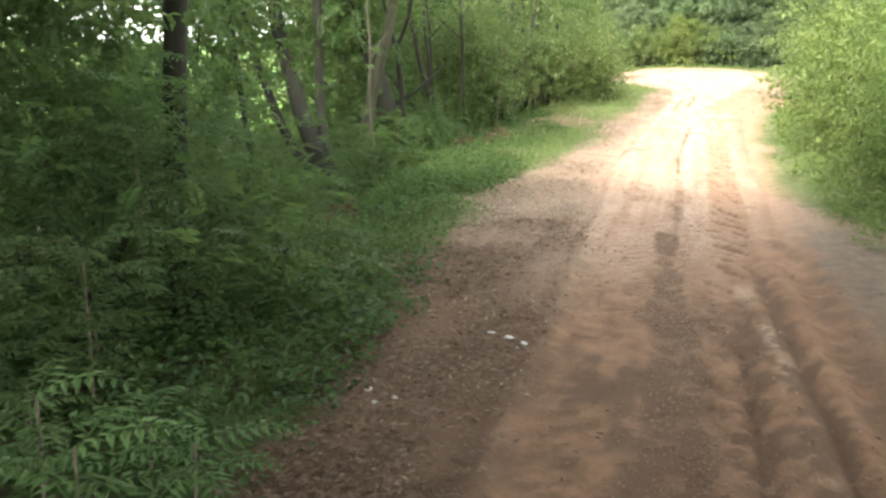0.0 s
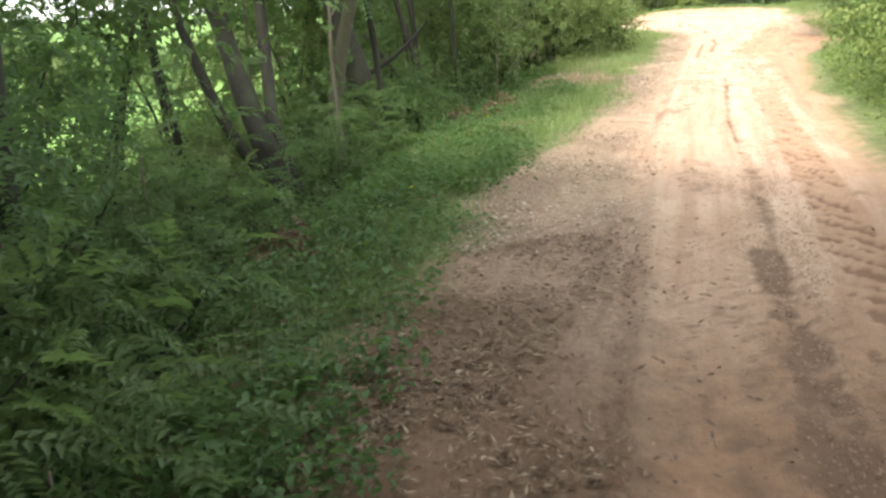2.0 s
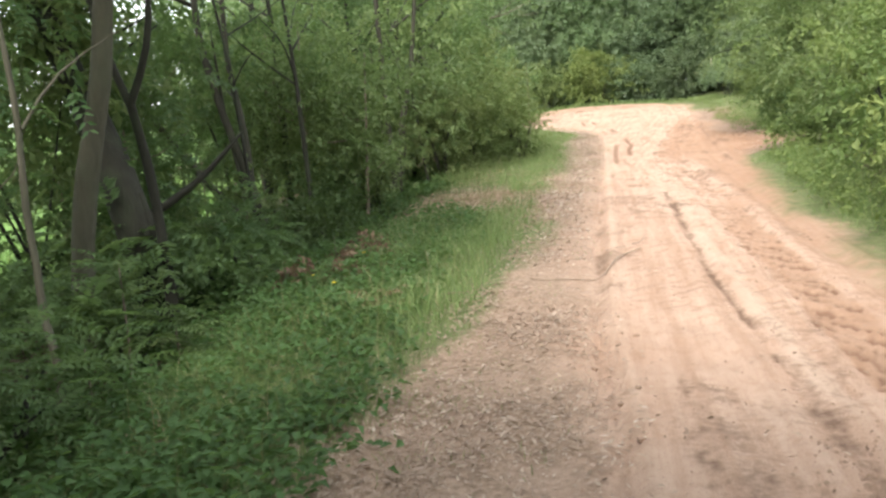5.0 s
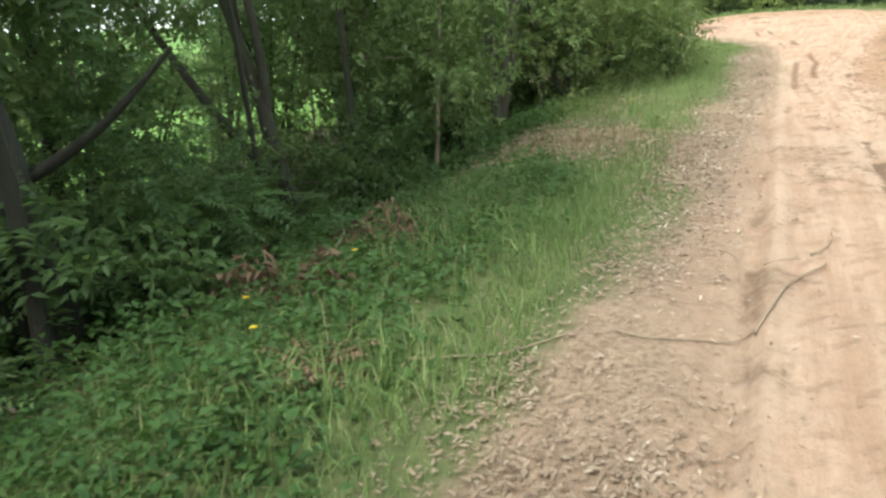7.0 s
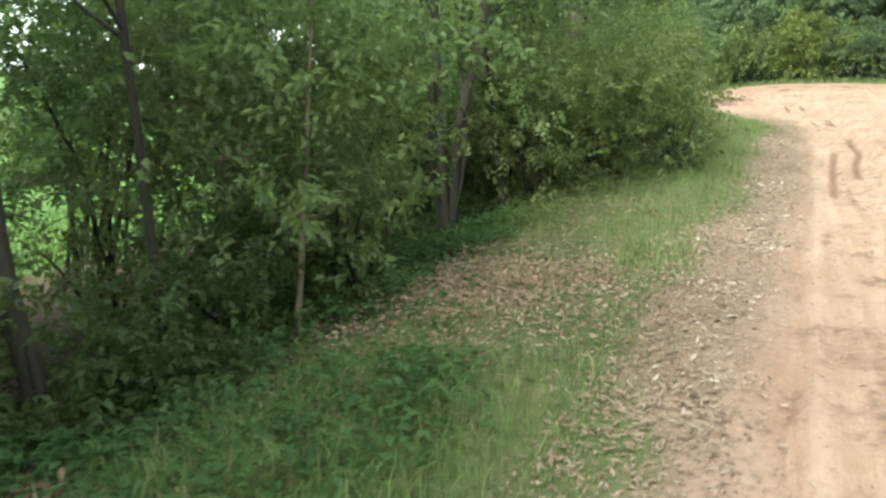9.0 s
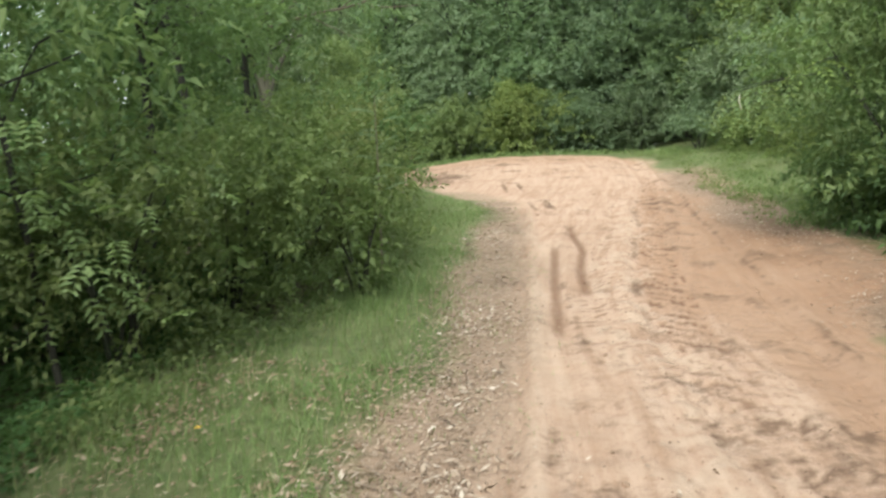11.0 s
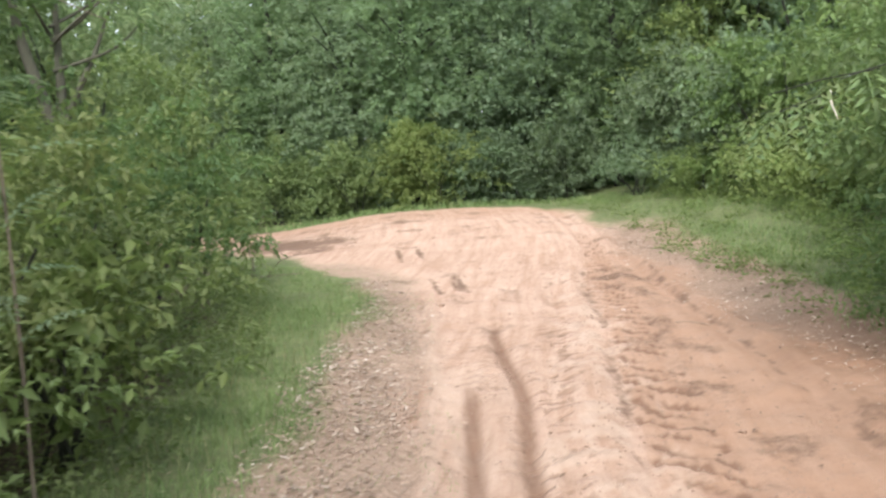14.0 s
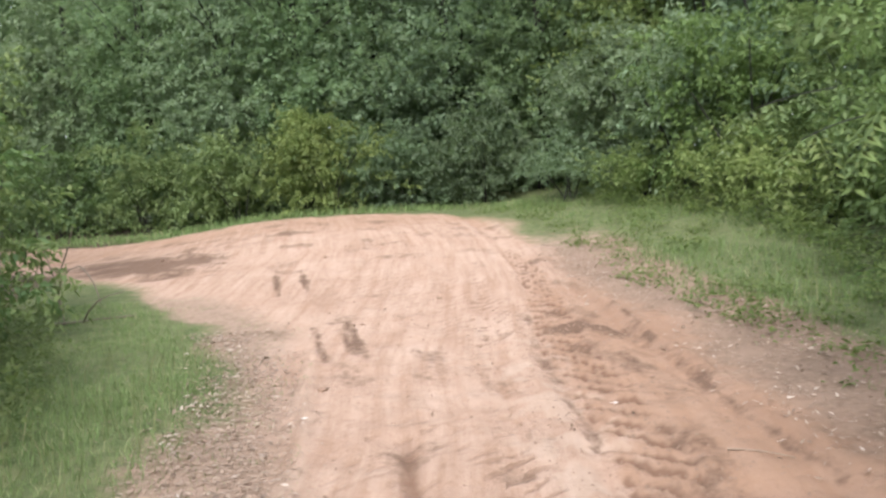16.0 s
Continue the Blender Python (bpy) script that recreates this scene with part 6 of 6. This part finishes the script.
for k, (px, py, pz, drop, turn, mat) in enumerate([(1.95, 24.25, 1.72, 25, 200, LEAF_MID), (2.2, 25.7, 1.75, 45, 190, LEAF_LIGHT), (2.1, 25.3, 1.62, 30, 215, LEAF_MID), (2.7, 26.9, 1.6, 40, 200, LEAF_LIGHT), (3.05, 28.2, 1.45, 40, 210, LEAF_LIGHT), (2.5, 24.0, 1.9, 15, 230, LEAF_LIME), (3.1, 22.9, 1.5, 30, 220, LEAF_MID), (3.35, 29.3, 1.7, 25, 200, LEAF_MID)]):
    spray = tagged(new("leafy_spray"), "drooping leafy spray with large paired leaflets on the big shrub", "branch", "drooping sprays of the shrub")
    spray.location = (px, py, pz)
    a = radians(turn)
    part("twig", tube("twig", [(-0.9 * math.cos(a), -0.9 * math.sin(a), 0.15), (-0.4 * math.cos(a), -0.4 * math.sin(a), 0.1), (0, 0, 0)], [0.006, 0.005, 0.003], 6, 0.05, k), BARK_DARK, spray)
    for q in range(5):
        leaf = part("frond", frond_mesh("frond", hang, 0.42, 6, 0.11, 0.5, 0.15, 0.45), mat, spray)
        back = 0.16 * q
        leaf.matrix_basis = pose(-back * math.cos(a), -back * math.sin(a), 0.03 * q, 0, drop if q == 0 else drop * 0.7, turn + (0, 50, -55, 70, -70)[q])
snag = tagged(new("broken_twig"), "pale bare broken twig hanging in the big shrub", "branch")
snag.location = (1.95, 24.35, 1.62)
part("stem", tube("stem", [(0.03, 0.06, 0.06), (0.0, 0.01, 0.0), (0.015, -0.01, -0.05), (0.03, -0.01, -0.09)], [0.003, 0.004, 0.004, 0.0025], 6, 0.1, 9), CHIP, snag)


def stick(label, pts, r, mat=None, forks=()):
    near = [(a[0] + (b[0] - a[0]) * q, a[1] + (b[1] - a[1]) * q) for a, b in zip(pts, pts[1:]) for q in (0, 0.5)] + [pts[-1]]
    pts = [np.array((px, py, ground_at(px, py) + r * 0.8 + 0.010)) for px, py in near]
    base = pts[0]
    ob = tagged(new("stick"), label, "stick", "fallen sticks")
    ob.location = base
    part("stem", tube("stem", [q - base for q in pts], [r, r * 0.85] + [r * 0.6] * (len(pts) - 2), 6, 0.15, 3), mat or DRY_STICK, ob)
    for fork in forks:
        part("twig", tube("twig", [np.array((px, py, ground_at(px, py) + pz)) - base for px, py, pz in fork], [r * 0.6, r * 0.5, r * 0.25][:len(fork)], 5, 0.1, 4), mat or DRY_STICK, ob)
    return ob


stick("thin crooked dead stick lying on the sand", [(-0.69, 12.41), (-0.60, 12.70), (-0.55, 12.98), (-0.47, 13.20), (-0.36, 13.35)], 0.007)
stick("short bent twig lying on the sand", [(-0.42, 13.47), (-0.29, 13.79), (-0.29, 13.94)], 0.0045)
stick("thin straw-like twig on the sand", [(-0.64, 13.36), (-0.47, 13.43)], 0.004)
stick("dark twig lying among dry leaves", [(-1.22, 12.34), (-1.02, 12.28), (-0.80, 12.34), (-0.69, 12.45)], 0.006)
stick("dead grey branch lying on the litter", [(-1.95, 11.9), (-1.6, 12.0), (-1.35, 12.3)], 0.007)
stick("straight pale twig lying on the track", [(1.9, 26.9), (2.15, 26.75)], 0.005)
stick("thin twig on the bare ground under the shrub", [(2.9, 23.3), (3.3, 23.25), (3.6, 23.4)], 0.006)
for k in range(9):
    sx, sy, sa = G.uniform(2.3, 3.7), G.uniform(21.8, 25.2), G.uniform(0, 3.14)
    stick("thin twig on the bare ground under the shrub", [(sx, sy), (sx + 0.14 * math.cos(sa), sy + 0.14 * math.sin(sa)), (sx + 0.26 * math.cos(sa + 0.3), sy + 0.26 * math.sin(sa + 0.3))], 0.004)
for k in range(14):
    sy, sa = G.uniform(4, 22), G.uniform(0, 3.14)
    sx = sand_left(sy) + G.uniform(-0.6, 0.1)
    stick("short dry twig among the leaf litter", [(sx, sy), (sx + 0.08 * math.cos(sa), sy + 0.08 * math.sin(sa)), (sx + 0.17 * math.cos(sa + 0.4), sy + 0.17 * math.sin(sa + 0.4))], 0.003)
stick("arched dead branch with bare twigs at the thicket's foot", [(-2.45, 31.9), (-2.2, 32.0), (-1.75, 32.15)], 0.013, TWIG, [[(-2.40, 31.92, 0.0), (-2.30, 31.7, 0.55), (-2.05, 31.5, 0.62)], [(-2.05, 31.5, 0.62), (-1.9, 31.4, 0.5), (-1.86, 31.35, 0.25)], [(-2.35, 31.95, 0.0), (-2.45, 32.1, 0.5), (-2.62, 32.2, 0.95)], [(-2.30, 31.7, 0.5), (-2.15, 31.6, 0.8), (-2.1, 31.6, 1.0)], [(-2.2, 32.0, 0.0), (-2.0, 31.7, 0.3), (-1.7, 31.6, 0.35)]])
stick("bare leaning twig standing in low herbs", [(-2.84, 12.86), (-2.82, 12.91)], 0.006, None, [[(-2.82, 12.91, 0.0), (-2.78, 13.02, 0.12), (-2.74, 13.12, 0.22)]])


def clod(label, x, y, size, mat, seed, flat=0.6, name="clod", category="clod", group="clods on the track"):
    rng = np.random.default_rng(seed)
    bm = bmesh.new()
    bmesh.ops.create_icosphere(bm, subdivisions=2, radius=1.0)
    for v in bm.verts:
        k = 0.75 + 0.7 * noise.noise(v.co * 2.1 + Vector((seed, 0, 0)))
        v.co = Vector((v.co.x * size * k, v.co.y * size * k * 0.8, v.co.z * size * k * flat))
    me = bpy.data.meshes.new(name)
    bm.to_mesh(me)
    bm.free()
    me.materials.append(mat)
    me.shade_smooth()
    ob = tagged(new(name, me), label, category, group)
    ob.matrix_world = pose(x, y, ground_at(x, y) + size * flat * 0.35, 0, 0, rng.uniform(0, 360))
    return ob


for k, (px, py, sz) in enumerate([(-0.83, 10.45, 0.035), (-0.59, 10.88, 0.03), (-0.65, 10.01, 0.028), (-0.73, 9.89, 0.03), (-1.24, 9.57, 0.03), (-0.68, 9.45, 0.035), (-1.10, 10.89, 0.025), (-0.01, 18.65, 0.04), (0.09, 17.79, 0.04), (0.14, 20.6, 0.035), (-0.61, 17.92, 0.045), (-0.02, 19.0, 0.025), (0.16, 18.48, 0.03), (0.72, 25.95, 0.03), (0.07, 28.74, 0.06), (-0.35, 6.6, 0.025), (-0.5, 7.1, 0.03), (-0.25, 6.9, 0.025), (0.5, 15.2, 0.03), (1.0, 17.4, 0.035), (2.11, 28.32, 0.03), (1.4, 24.2, 0.035), (0.9, 22.6, 0.03), (-0.38, 8.1, 0.022), (-0.42, 5.6, 0.025), (0.45, 30.9, 0.04), (1.3, 32.0, 0.05), (-1.2, 35.5, 0.06), (-2.2, 36.6, 0.06), (0.2, 35.2, 0.05)]):
    clod("small dark clod of dried mud on the sand", px, py, sz * 0.75, CLOD, 800 + k, 0.45)
for k, (px, py, sz) in enumerate([(-0.92, 4.5, 0.035), (-0.82, 4.47, 0.045), (-0.71, 4.45, 0.05), (-0.75, 4.38, 0.03)]):
    clod("crumpled scrap of white litter on dry leaves", px, py, sz, SCRAP, 840 + k, 0.12, "litter_scrap", "litter", "white litter scraps")
for k, (px, py, sz) in enumerate([(-0.15, 28.19, 0.03), (-0.04, 28.12, 0.025), (-1.3, 3.55, 0.035), (-1.15, 3.5, 0.03), (1.75, 28.0, 0.035), (-1.9, 13.35, 0.03), (-1.22, 3.42, 0.03)]):
    clod("pale flat wood chip lying on the ground", px, py, sz, CHIP, 860 + k, 0.1, "wood_chip", "chip", "pale chips")
for k, (px, py) in enumerate([(-2.5, 11.74), (-2.53, 12.76), (-3.3, 12.61), (-2.3, 8.1), (-1.9, 18.9), (-2.75, 12.1)]):
    fl = thing_at("yellow_flower", px, py, "small yellow wildflower among low herbs", "flower", "yellow wildflowers", 0.0)
    part("stem", tube("stem", [(0, 0, -0.02), (0.005, 0.0, 0.08), (0.0, 0.01, 0.19)], [0.0022, 0.002, 0.0015], 5, 0.0, k), HERB, fl)
    ang = np.arange(6) * 1.047
    ring = np.stack([np.cos(ang), np.sin(ang), 0.35 + 0 * ang], 1)
    part("petals", leaves_mesh("petals", np.tile([0.0, 0.01, 0.19], (6, 1)), ring, np.tile([0, 0, 1.0], (6, 1)), np.full(6, 0.02), np.full(6, 0.013)), PETAL, fl, "bright yellow petals")

# gravel and crumbs of soil pressed out of the ruts
p = scatter(G, 16000, -1.6, 3.2, 2, 36)
x, y = p.T
near_band = np.exp(-(((x - tread_left(y)) / 0.25) ** 2)) + np.exp(-(((x - tread_right(y)) / 0.3) ** 2)) + 0.8 * np.exp(-(((x - rut_mid(y)) / 0.15) ** 2))
p = p[(G.random(len(p)) < 0.10 + 0.5 * near_band) & (road_distance(x, y) > -0.2)]
along = G.uniform(21, 31, 1800)
p = np.concatenate([p, np.stack([0.1 + G.normal(0, 0.13, 2600), G.uniform(2.2, 9.5, 2600)], 1), np.stack([tread_right(along) - 0.1 + G.normal(0, 0.3, 1800), along], 1)])
n = len(p)
r = G.uniform(0.003, 0.011, n)
c = np.stack([p[:, 0], p[:, 1], ground_height(p[:, 0], p[:, 1]) + r * 0.3], 1)
shape = np.array([(1, 0, -0.3), (-0.5, 0.87, -0.3), (-0.5, -0.87, -0.3), (0.1, 0.1, 0.75)])
co = c[:, None] + shape[None] * r[:, None, None] * G.uniform(0.6, 1.4, (n, 4, 1))
i4 = np.arange(n) * 4
tri = np.stack([np.stack([i4, i4 + 1, i4 + 3], 1), np.stack([i4 + 1, i4 + 2, i4 + 3], 1), np.stack([i4 + 2, i4, i4 + 3], 1)], 1).reshape(-1, 3)
me = mesh_of("soil_crumbs", co.reshape(-1, 3), tri)
me.materials.append(CLOD)
tagged(new("soil_crumbs", me), "crumbs of dried mud strewn along the wheel tracks", "soil crumbs", kind="stuff")
